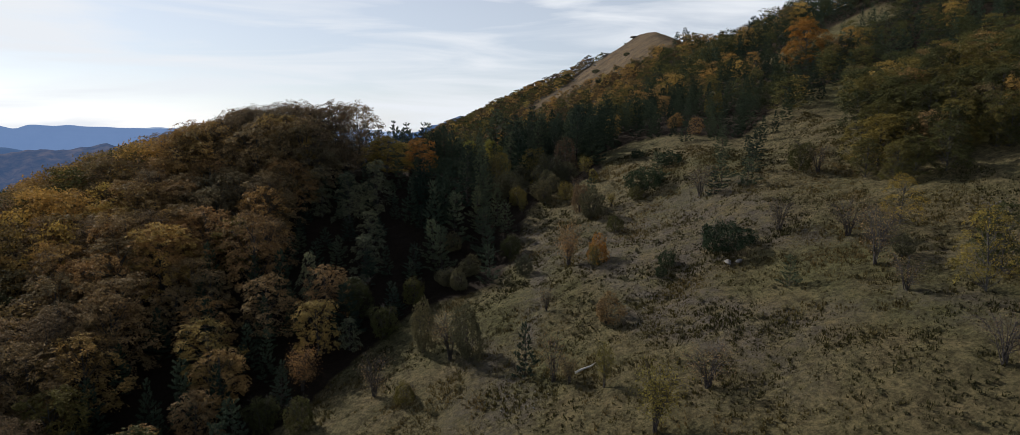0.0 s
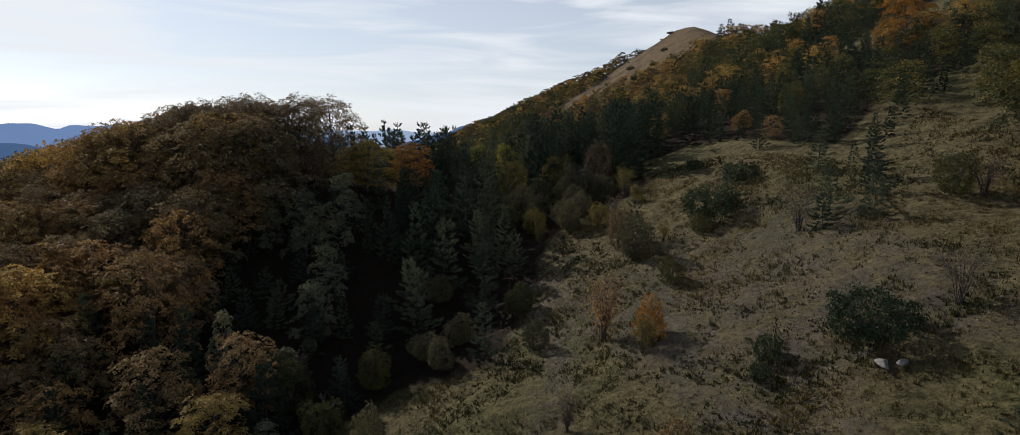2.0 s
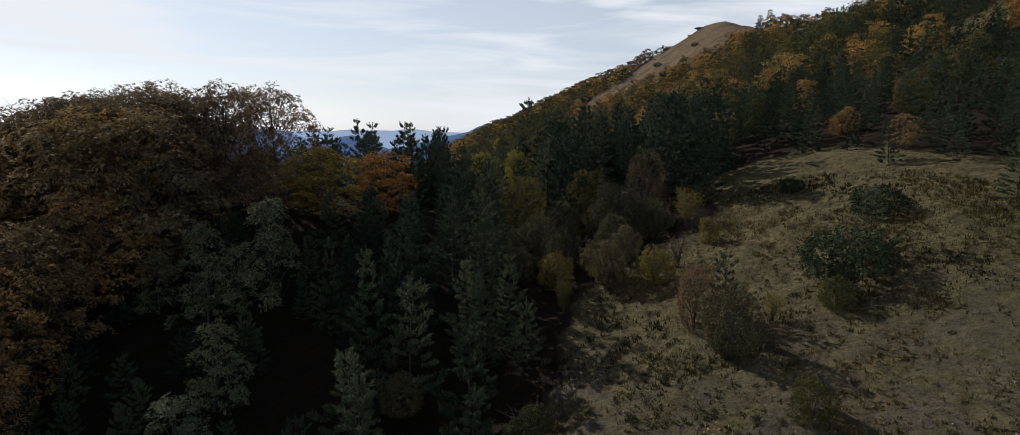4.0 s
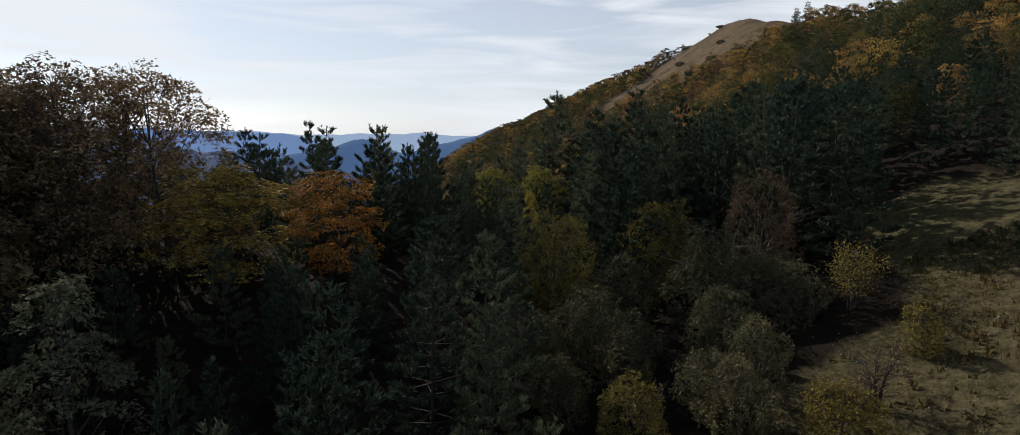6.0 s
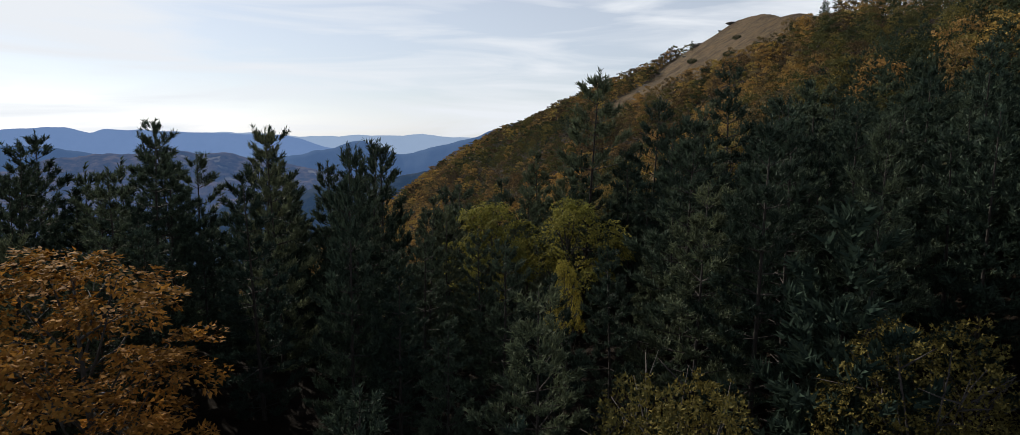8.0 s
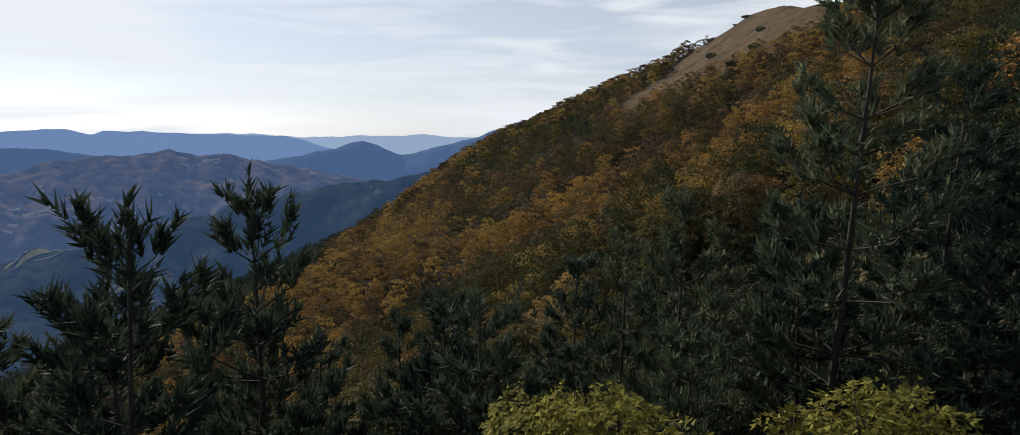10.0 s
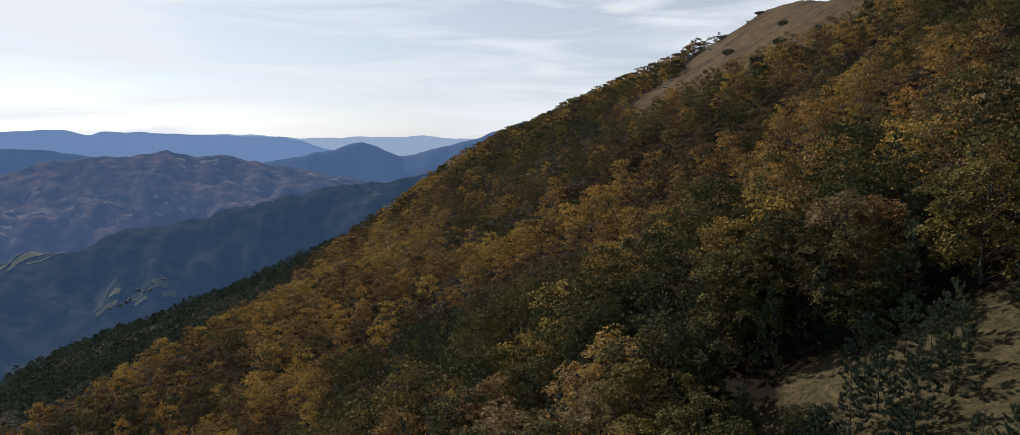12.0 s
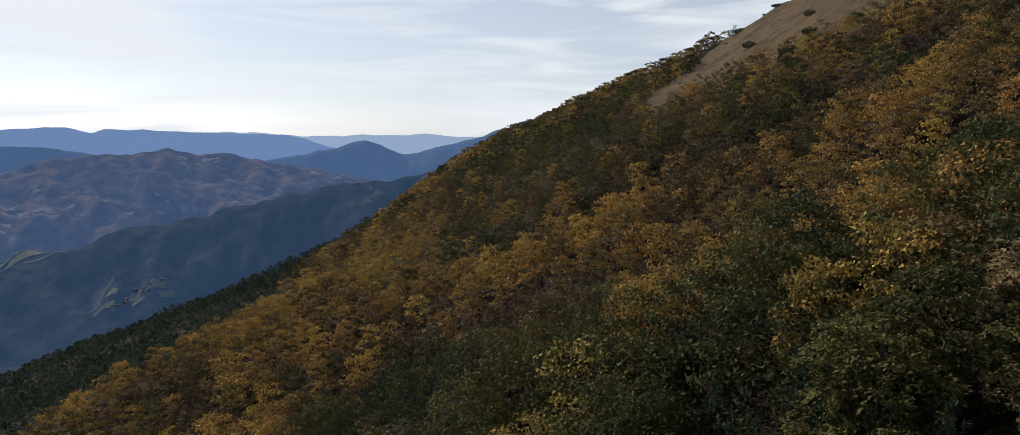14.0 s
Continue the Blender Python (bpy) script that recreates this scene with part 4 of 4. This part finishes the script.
        return ("thin_beech", r.uniform(9.5, 11.5)) if u < 0.6 or x > -36 else ("beech_rust", r.uniform(7.5, 10))
    return ("beech_rust", r.uniform(7.5, 10)) if u < 0.70 else (("thin_beech", r.uniform(7.5, 9.5)) if u < 0.9 else ("beech_olive", r.uniform(7, 9)))


r_w = np.random.default_rng(77)
LIMIT = {"beech_rust": 110, "beech_olive": 75, "thin_beech": 90, "pine_dark": 30, "pine_young": 70, "whitebeam": 60, "bush_grey": 60, "bush_olive": 40}
NAMES = {"beech_rust": "beech_tree", "beech_olive": "beech_tree", "thin_beech": "beech_tree", "pine_dark": "pine_tree", "pine_young": "pine_tree",
         "whitebeam": "whitebeam_tree", "bush_grey": "bush", "bush_olive": "bush"}
wx, wy = spread(-78, 100, 40, 215, 3.3, 5)
keep = wooded(wx, wy) & ~((wy > 118) & (wx < -12 - 0.95 * (wy - 110))) & (wx < 12 + 0.84 * (wy + 2))
for k_, n_, x_, y_, h_, w_ in STANDING:
    keep &= np.hypot(wx - x_, wy - y_) > 1.3 * w_ + (1.8 if n_ in ("maple_tree", "beech_tree") else 0.5)
wx, wy = wx[keep], wy[keep]
order = np.argsort(from_path(wx, wy))


def closed_pines(x, y):
    """The saddle and the slope beside it, where pines stand close."""
    return (x > -34) & (x < 22) & (y > 111) & (y < 137) & (y > forest_edge(x) + 6)


FAR = []        # kind, x, y, height of those that go into the joined woods
fx, fy = spread(-34, 22, 111, 137, 3.0, 15)
keep = closed_pines(fx, fy)
for k_, n_, x_, y_, h_, w_ in STANDING:
    keep &= np.hypot(fx - x_, fy - y_) > (2.6 if n_ == "maple_tree" else 1.2)
for x_, y_ in zip(fx[keep], fy[keep]):
    d_, up_ = float(from_path(x_, y_)), float(land(x_, y_))
    top_ = (38.4 if x_ < 0 else 38.8 + 0.26 * x_) + r_w.uniform(-2.6, 0.8)
    if -7 < x_ < 2 and y_ < 125.8:
        top_ = 36.5 + r_w.uniform(-1.4, 0.3)
    if d_ < 4:
        top_ = min(top_, 37.0)
    h_ = min(10.5, max(3.0, top_ - up_))
    if d_ < 21:
        plant("pine_dark" if d_ < 14 else "pine_dark_mid", "pine_tree", x_, y_, h_, wide=r_w.uniform(0.9, 1.2), group="pine trees of the wood")
    else:
        FAR.append(("pine_dark", x_, y_, h_))

for x_, y_ in zip(wx[order], wy[order]):
    k_, h_ = wood_kind(x_, y_, r_w)
    if k_ == "none" or closed_pines(x_, y_):
        continue
    d_ = float(from_path(x_, y_))
    if "pine" not in k_ and y_ < 165 and not in_grove(x_, y_) and not (x_ < -20 and y_ > 94) and r_w.random() < 0.25:
        continue
    if x_ < 0 and 98 < y_ < 130 and x_ > -20:
        h_ = min(h_, 39.2 - float(land(x_, y_)))
    if x_ < -21 and 96 < y_ < 113 and "beech" in k_:
        h_ = min(12.5, max(8.0, 43.2 + r_w.uniform(-0.8, 0.5) - 0.22 * max(0.0, -46 - x_) - float(land(x_, y_))))
    if x_ < -40:
        h_ = min(h_, max(3.5, float(np.interp(x_, [-90, -85, -75, -65, -60, -55, -47, -40], [19, 23.5, 30.5, 35, 36.5, 38.3, 40, 42.4])) - 0.12 * max(0.0, 110 - y_) - float(land(x_, y_))))
    if x_ >= -40 and x_ < -12 and 113 <= y_ < 160 or (-21 <= x_ < -12 and y_ > 107):
        h_ = min(h_, (40.4 if x_ > -23 else 41.4) - float(land(x_, y_)))
    if 1 < x_ < 24 and 144 < y_ < 182:
        if r_w.random() < 0.12:
            continue
        if x_ < 17:
            h_ = min(h_, 4.2)
    if -25 < x_ < -5 and 97 < y_ < 108:
        if "beech" in k_:
            continue
        h_ = min(h_, 34.6 - float(land(x_, y_)))
    if -6.5 < x_ < 0.5 and 110 < y_ < 125.5:
        h_ = min(h_, 35.4 - float(land(x_, y_)))
    h_ = min(h_, 36.0 + 0.33 * d_ - float(land(x_, y_))) if d_ < 13 and y_ > 96 else h_
    if y_ < 175 and not in_grove(x_, y_):
        h_ *= 1 - 0.40 * float(step(17, 30, x_)) * float(step(175, 160, y_))
    if h_ < 1.5:
        continue
    if d_ < 4.5:
        h_ = min(h_, 38.0 - float(land(x_, y_)))
        if h_ < 2:
            continue
    front = in_grove(x_, y_) and x_ < 66 and y_ < 92
    if front or LIMIT[k_] > 0 and d_ < 75:
        LIMIT[k_] -= not front
        plant(k_ + "_mid" if d_ > 14 and "pine" in k_ else k_, NAMES[k_], x_, y_, h_, wide=r_w.uniform(0.9, 1.15), group=NAMES[k_].replace("_", " ") + "s of the wood")
    else:
        FAR.append((k_, x_, y_, h_))

# ---- woods farther off, each joined into one ----
def lod(make, count, seed):
    return [join([q for q in make(np.random.default_rng(seed + k)) if q is not None]) for k in range(count)]


LODS = {
    "broad_near": lod(lambda r: (broadleaf(8, 3.2, 0.2, 1500, 0.36, r, 22, twigs="", low=0.42, top=0.86, shell=0.3, reach=0)[1], None), 4, 290),
    "broad_mid": lod(lambda r: (broadleaf(8, 3.1, 0.1, 780, 0.46, r, 18, twigs="", low=0.42, top=0.86, shell=0.35, reach=0)[1], None), 6, 300),
    "broad_far": lod(lambda r: (broadleaf(8, 3.1, 0.0, 400, 0.66, r, 14, twigs="", low=0.42, top=0.86, shell=0.35, reach=0)[1], None), 6, 310),
    "broad_dim": lod(lambda r: (broadleaf(8, 3.4, 0.0, 140, 1.2, r, 9, twigs="", low=0.42, top=0.86, shell=0.4, reach=0)[1], None), 5, 320),
    "pine_near": lod(lambda r: (pine(10, 2.5, r, 0.68, 22, 6, 0.30, 0.04, 0.12, 0)[1], None), 4, 350),
    "pine_mid": lod(lambda r: (pine(10, 2.5, r, 0.85, 9, 4, 0.42, 0.04, 0.19, 0)[1], None), 4, 330),
    "pine_far": lod(lambda r: (pine(10, 3.6, r, 1.3, 4, 3, 0.85, 0.02, 0.46, 0)[1], None), 5, 340),
}
BATCH = {}


def sow(wood, lodname, x, y, h, wide=1.0):
    BATCH.setdefault(wood, []).append((lodname, x, y, h, wide))


r_f = np.random.default_rng(78)
for k_, x_, y_, h_ in FAR:
    if "pine" in k_:
        sow("pine", "pine_near" if y_ < 165 and x_ < 60 else "pine_mid", x_, y_, h_)
    else:
        sow({"beech_rust": "rust", "thin_beech": "brown"}.get(k_, "olive"), "broad_near", x_, y_, h_)
sx, sy = [], []
for x0, x1, y0, y1, gap in ((-120, 112, 215, 330, 4.6), (100, 190, 90, 215, 5.0), (-240, 112, 330, 480, 5.6), (-330, -120, 215, 330, 6.0), (-300, 140, 480, 980, 8.0)):
    a, b = spread(x0, x1, y0, y1, gap, int(y0 + x1 + 500))
    sx.append(a)
    sy.append(b)
sx, sy = np.concatenate(sx), np.concatenate(sy)
keep = wooded(sx, sy) & (sx < slope_top(sy) + 14) & (sx > -40 - 0.9 * (sy - 140)) & (sy < 640 + 330 * step(70, -50, sx))
sx, sy = sx[keep], sy[keep]
for x_, y_ in zip(sx, sy):
    n1, n2 = float(vnoise(x_ / 34, y_ / 60, 61)), float(vnoise(x_ / 12, y_ / 12, 62))
    u = 0.52 + 0.34 * n1 + 0.24 * n2 + r_f.normal(0, 0.13) - 0.34 * math.exp(-((x_ + 14) / 24) ** 2 - ((y_ - 238) / 18) ** 2)
    u += 0.16 * math.exp(-((x_ + 0.62 * (y_ - 240) - 2) / 22) ** 2) - 0.16 * math.exp(-((x_ - 24) / 12) ** 2 - ((y_ - 232) / 30) ** 2)
    near = y_ < 330 and x_ > -120
    piney = x_ < -116 + 8 * n1 and y_ > 418 + x_ + 14 * n2
    h_ = r_f.uniform(5.5, 8.5) if y_ < 480 else r_f.uniform(6.5, 9.5)
    if y_ < 250:
        h_ *= 1 - 0.42 * float(step(55, 75, x_))
        u -= 0.22 * float(step(40, 70, x_)) * float(step(240, 200, y_))
    if piney or (u < 0.08):
        if piney:
            h_ *= 0.72
        sow("pine", "pine_mid" if near and y_ < 270 else "pine_far", x_, y_, h_, 1.9 if piney else 1.0)
        continue
    level = ("broad_mid" if y_ < 262 else "broad_far") if near else ("broad_far" if y_ < 480 and x_ > -200 else "broad_dim")
    sow("olive" if u < 0.40 else ("brown" if u < 0.56 else "rust"), level, x_, y_, h_, 1.0 if y_ < 480 else 1.35)

# the far flanks of the wooded hill
a, b = spread(-150, -12, 30, 215, 6.2, 909)
flank = wooded(a, b) & ((a < -78) | ((b > 118) & (a < -12 - 0.95 * (b - 110))))
for x_, y_ in zip(a[flank], b[flank]):
    sow(("brown", "olive", "rust", "rust")[r_f.integers(4)], "broad_far", x_, y_, r_f.uniform(4, 5.5), 1.6)

WOODS = {"rust": (M_WOOD_RUST, "rust and orange beech wood covering the mountain slope"), "olive": (M_WOOD_OLIVE, "olive-green beech wood on the mountain slope"),
         "brown": (M_WOOD_BROWN, "thinning brown beech wood on the mountain slope"), "pine": (M_WOOD_PINE, "dark pine wood on the mountain slope")}
for wood, rows in BATCH.items():
    pieces, tint = [], []
    for lodname, pats in LODS.items():
        mine = [q for q in rows if q[0] == lodname]
        for k, (pv, pf) in enumerate(pats):
            some = np.array([q[1:] for q in mine[k::len(pats)]])
            if not len(some):
                continue
            a = r_f.random(len(some)) * 6.28
            s = some[:, 2] / (10.0 if "pine" in lodname else 8.0)
            sxy = s * some[:, 3] * r_f.uniform(0.85, 1.2, len(some))
            c, d = np.cos(a), np.sin(a)
            vx = (pv[None, :, 0] * c[:, None] - pv[None, :, 1] * d[:, None]) * sxy[:, None] + some[:, 0:1]
            vy = (pv[None, :, 0] * d[:, None] + pv[None, :, 1] * c[:, None]) * sxy[:, None] + some[:, 1:2]
            vz = pv[None, :, 2] * s[:, None] + land(some[:, 0], some[:, 1])[:, None] - 0.3
            v = np.stack([vx, vy, vz], -1).reshape(-1, 3)
            f = (pf[None] + (np.arange(len(some)) * len(pv))[:, None, None]).reshape(-1, 3)
            pieces.append((v, f))
            tint.append(np.repeat(r_f.random(len(some)), len(pv)))
    ob = new(wood + "_wood", mesh_of(wood + "_wood", *join(pieces)))
    ob.data.attributes.new("tint", "FLOAT", "POINT").data.foreach_set("value", np.concatenate(tint).astype(np.float32))
    ob.data.materials.append(WOODS[wood][0])
    tagged(ob, WOODS[wood][1], "woodland", kind="stuff")

# ---- grass tussocks on the meadow ----
r_g = np.random.default_rng(79)
tx, ty = r_g.uniform(-22, 48, 125000), 14 + 94 * r_g.random(125000)
keep = ~wooded(tx, ty) & (r_g.random(125000) < 0.55 + 0.45 * vnoise(tx / 6, ty / 6, 71))
tx, ty = tx[keep], ty[keep]
tz = land(tx, ty)
n = len(tx)
B = 4
cx, cy, cz = (np.repeat(q, B) for q in (tx, ty, tz))
a = r_g.random(n * B) * 6.28
hh = np.repeat(r_g.uniform(0.06, 0.22, n), B) * r_g.uniform(0.6, 1.2, n * B)
rr = hh * r_g.uniform(0.3, 0.9, n * B)
w = hh * 0.34
p0 = np.stack([cx + 0.1 * np.cos(a) - w * np.sin(a), cy + 0.1 * np.sin(a) + w * np.cos(a), cz - 0.1], -1)
p1 = np.stack([cx + 0.1 * np.cos(a) + w * np.sin(a), cy + 0.1 * np.sin(a) - w * np.cos(a), cz - 0.1], -1)
p2 = np.stack([cx + (0.1 + rr) * np.cos(a), cy + (0.1 + rr) * np.sin(a), cz + hh], -1)
grass = new("grass", mesh_of("grass", np.stack([p0, p1, p2], 1).reshape(-1, 3), np.arange(3 * n * B).reshape(-1, 3)))
grass.data.materials.append(M_GRASS)
tagged(grass, "dry tussocks of grass all over the meadow", "grass", kind="stuff")

# ---- low clumps, stones and dead wood on the meadow ----
r_s = np.random.default_rng(81)


def stone(rng, sub=2):
    """A broken stone: a squashed ball cut by a few planes."""
    bm = bmesh.new()
    bmesh.ops.create_icosphere(bm, subdivisions=sub, radius=1)
    v = np.array([q.co[:] for q in bm.verts])
    f = np.array([[q.index for q in p.verts] for p in bm.faces])
    bm.free()
    for k in range(11):
        n = rng.normal(0, 1, 3)
        n /= np.linalg.norm(n)
        over = np.maximum(0, v @ n - rng.uniform(0.30, 0.62))
        v = v - over[:, None] * n
    return v * rng.uniform(0.7, 1.2, 3) * (1, 1, 0.7), f


def boulder(x, y, size, label):
    v, f = stone(r_s, 3)
    ob = new("boulder", mesh_of("boulder", v * size, f))
    ob.data.materials.append(M_STONE)
    ob.matrix_basis = pose(x, y, float(land(x, y)) + 0.25 * size, 0, 0, r_s.uniform(0, 360))
    return tagged(ob, label, "boulder")


boulder(21.3, 57.6, 0.75, "pale grey limestone boulder below the juniper on the meadow")
boulder(22.2, 57.2, 0.45, "small pale limestone boulder beside a larger one")


def strew(name, label, category, places, make, sizes, material):
    """Many small things joined into one."""
    pieces = []
    pats = [make(np.random.default_rng(600 + k)) for k in range(5)]
    for k, ((x, y), s) in enumerate(zip(places, sizes)):
        v, f = pats[k % 5]
        a = r_s.random() * 6.28
        turn = np.array(((math.cos(a), -math.sin(a), 0), (math.sin(a), math.cos(a), 0), (0, 0, 1)))
        pieces.append(((v * s) @ turn.T + (x, y, float(land(x, y)) + 0.1 * s), f))
    ob = new(name, mesh_of(name, *join(pieces)))
    ob.data.materials.append(material)
    return tagged(ob, label, category, kind="stuff")


# loose stones along the track, the rills and the rubble before the grove
px, py = r_s.uniform(-4, 40, 1500), r_s.uniform(28, 100, 1500)
bare = fbm(px / 11 + 0.3 * py / 11, py / 26, 31, 3) + np.exp(-((px - (3.5 + 0.05 * (py - 72))) / 1.5) ** 2)
sel = (bare > 0.25) & ~wooded(px, py)
places = list(zip(px[sel], py[sel])) + [(42.0 + q * 0.6 + r_s.normal(0, 0.5), 55.0 - q * 0.5 + r_s.normal(0, 0.8)) for q in np.linspace(0, 6, 260)]
strew("stones", "loose pale limestone stones strewn over the slope", "stones", places, lambda r: stone(r, 1), r_s.uniform(0.04, 0.14, len(places)) * (1 + (r_s.random(len(places)) < 0.05)), M_STONE)

# dwarf shrubs
px, py = r_s.uniform(-14, 44, 800), r_s.uniform(22, 106, 800)
sel = (vnoise(px / 7, py / 7, 91) + 0.5 * vnoise(px / 3, py / 3, 92) > 0.18) & ~wooded(px, py)
places = list(zip(px[sel], py[sel]))
strew("dwarf_shrubs", "low dark clumps of dwarf shrub on the meadow", "shrubs", places, lambda r: dome_bush(1.0, 0.9, 40, 0.34, r, 6)[1], r_s.uniform(0.12, 0.36, len(places)), M_GREY)

# dark cushions of heath, one by one over the slope
px, py = r_s.uniform(-12, 46, 13000), 18 + 88 * r_s.random(13000)
sel = (r_s.random(13000) < 0.45 + 0.5 * vnoise(px / 9, py / 9, 95) + 0.25 * vnoise(px / 2.5, py / 2.5, 96)) & ~wooded(px, py)
places = list(zip(px[sel], py[sel]))


def cushion(r):
    c = r.normal(0, 1, (26, 3))
    c[:, 2] = np.abs(c[:, 2]) * 0.8
    c /= np.linalg.norm(c, axis=1)[:, None]
    return leaves(c * (0.85, 0.85, 0.55), c, 0.85, 0.5, r, 0.35, False)


strew("heath_cushions", "small dark heath cushions dotted over the meadow", "shrubs", places, cushion, r_s.uniform(0.07, 0.19, len(places)), M_HEATH)

# bleached log lying on the slope
log_v, log_f = tube([(-0.9, 0, 0.05), (-0.2, 0.05, 0.10), (0.5, -0.02, 0.12), (1.0, 0.1, 0.2)], [0.10, 0.09, 0.07, 0.03], 7)
log = new("log", mesh_of("log", log_v, log_f, True))
log.data.materials.append(M_DEADWOOD)
log.matrix_basis = pose(7.0, 48.0, float(land(7.0, 48.0)) + 0.02, 0, -12, 20)
tagged(log, "bleached fallen log lying on the grassy slope", "log")

# ---- bushes and crags on the bare summit slope ----
for x, y, h in ((58.5, 366, 4.0), (63.2, 354.5, 4.2), (75.2, 363.7, 2.4), (48.7, 382.5, 5.5), (87, 550, 6.0), (70, 385, 2.2), (55, 352, 3.0), (50, 360, 3.0), (57, 402, 2.0), (82, 420, 2.0), (66, 440, 2.4), (97, 345, 6.5), (94, 349, 6.0), (91, 341, 5.5), (100, 352, 6.0), (84, 344, 4.0)):
    plant("pine_young_mid" if h > 4.5 else "juniper", "pine_tree" if h > 4.5 else "juniper", x, y, h, wide=1.1)


def crag(x, y, size):
    v, f = stone(r_s, 3)
    ob = new("crag", mesh_of("crag", v * size * (1.6, 1.0, 0.7), f))
    ob.data.materials.append(M_STONE)
    ob.matrix_basis = pose(x, y, float(land(x, y)), 0, 0, r_s.uniform(0, 360))
    return tagged(ob, "grey limestone crag breaking out of the grass slope", "rock", "crags of the summit")


for x, y, s in ((92, 560, 3.2), (97, 570, 3.0), (80, 535, 2.6), (60, 505, 2.4), (48, 470, 2.2), (120, 585, 3.0), (112, 582, 2.6), (40, 440, 1.8)):
    crag(x, y, s)

# ---- a hamlet on the valley side, far below ----
M_WALL = bark_material("lime_plaster", (0.22, 0.22, 0.22), (0.32, 0.31, 0.31))
M_ROOF = bark_material("clay_roof_tiles", (0.07, 0.06, 0.058), (0.10, 0.085, 0.08))
from mathutils.bvhtree import BVHTree
spur_mesh = bpy.data.objects["backdrop_forest_spur"].data
spur_tree = BVHTree.FromPolygons([v.co[:] for v in spur_mesh.vertices], [p.vertices[:] for p in spur_mesh.polygons])
r_h = np.random.default_rng(83)
# The fields carry the same painted haze, a blue emission over their colour.
M_FIELD = painted_haze_material("pale_fields", [(0.35, (0.075, 0.080, 0.045)), (0.65, (0.16, 0.145, 0.09))], 0.03, (0.14, 0.27, 0.52), 0.15)


def field(x, y, long, wide, turn):
    """A pale mown field that lies on the valley side."""
    a, b = np.meshgrid(np.linspace(-0.5, 0.5, 9), np.linspace(-0.5, 0.5, 7))
    edge = 1 + 0.22 * vnoise(a * 3 + x, b * 3 + y, 7)
    c, d = math.cos(radians(turn)), math.sin(radians(turn))
    gx_, gy_ = x + (a * c * long - b * d * wide) * edge, y + (a * d * long + b * c * wide) * edge
    v = []
    for p, q in zip(gx_.ravel(), gy_.ravel()):
        spot = spur_tree.ray_cast(Vector((p, q, 500)), Vector((0, 0, -1)))[0]
        v.append((p, q, (spot.z if spot else -240) + 1.8))
    k = (np.arange(6)[:, None] * 9 + np.arange(8)[None]).ravel()
    f = np.concatenate([np.stack([k, k + 1, k + 10], 1), np.stack([k, k + 10, k + 9], 1)])
    ob = new("backdrop_field", mesh_of("backdrop_field", v, f, True))
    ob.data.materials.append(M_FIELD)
    return tagged(ob, "pale mown field beside the hamlet in the valley", "field", kind="structure")


for x, y, long, wide, turn in ((-724, 1163, 16, 18, 20), (-662, 1184, 26, 16, 35), (-641, 1177, 24, 12, 50), (-719, 1132, 30, 10, 30), (-692, 1170, 16, 14, 10), (-678, 1158, 20, 9, 25), (-1014, 1354, 90, 30, 25), (-1082, 1362, 80, 26, 30), (-936, 1286, 56, 16, 40)):
    field(x, y, long, wide, turn)


def house(x, y, z, turn, long, wide, high):
    """Walls and a gabled roof with eaves."""
    e = new("house")
    e.matrix_basis = pose(x, y, z - 0.4, 0, 0, turn)
    a, b, c = long / 2, wide / 2, wide * 0.32
    v = [(-a, -b, 0), (a, -b, 0), (a, b, 0), (-a, b, 0), (-a, -b, high), (a, -b, high), (a, b, high), (-a, b, high), (-a, 0, high + c), (a, 0, high + c)]
    f = [(0, 1, 5), (0, 5, 4), (2, 3, 7), (2, 7, 6), (1, 2, 6), (1, 6, 5), (5, 6, 9), (3, 0, 4), (3, 4, 7), (7, 4, 8), (0, 2, 1), (0, 3, 2)]
    part("wall", (v, f), M_WALL, e)
    a, b, d = a + 0.5, b + 0.6, 0.3
    lo, hi = high - 0.2, high + c + 0.1
    v = [(-a, -b, lo), (a, -b, lo), (a, 0, hi), (-a, 0, hi), (a, b, lo), (-a, b, lo)]
    v += [(p, q, s + d) for p, q, s in v]
    f = [(0, 1, 2), (0, 2, 3), (3, 2, 4), (3, 4, 5), (6, 8, 7), (6, 9, 8), (9, 10, 8), (9, 11, 10), (0, 6, 7), (0, 7, 1), (5, 4, 10), (5, 10, 11)]
    f += [(1, 7, 8), (1, 8, 2), (2, 8, 10), (2, 10, 4), (0, 3, 9), (0, 9, 6), (3, 5, 11), (3, 11, 9)]
    part("roof", (v, f), M_ROOF, e, "brown clay-tiled gable roof")
    return tagged(e, "small plastered village house with a tiled gable roof", "house", "houses of the hamlet")


for k in range(9):
    az = radians(-35.3 + 0.42 * k + r_h.normal(0, 0.12))
    way = Vector((math.sin(az), math.cos(az), math.tan(radians(-13.2 + 0.16 * k + r_h.normal(0, 0.3)))))
    spot = spur_tree.ray_cast(Vector((-8.2, 143.7, 40.0)), way.normalized(), 4000)[0]
    if spot:
        house(spot.x, spot.y, spot.z, r_h.uniform(0, 180), r_h.uniform(4.5, 6.0), r_h.uniform(3.4, 4.2), r_h.uniform(2.6, 3.4))
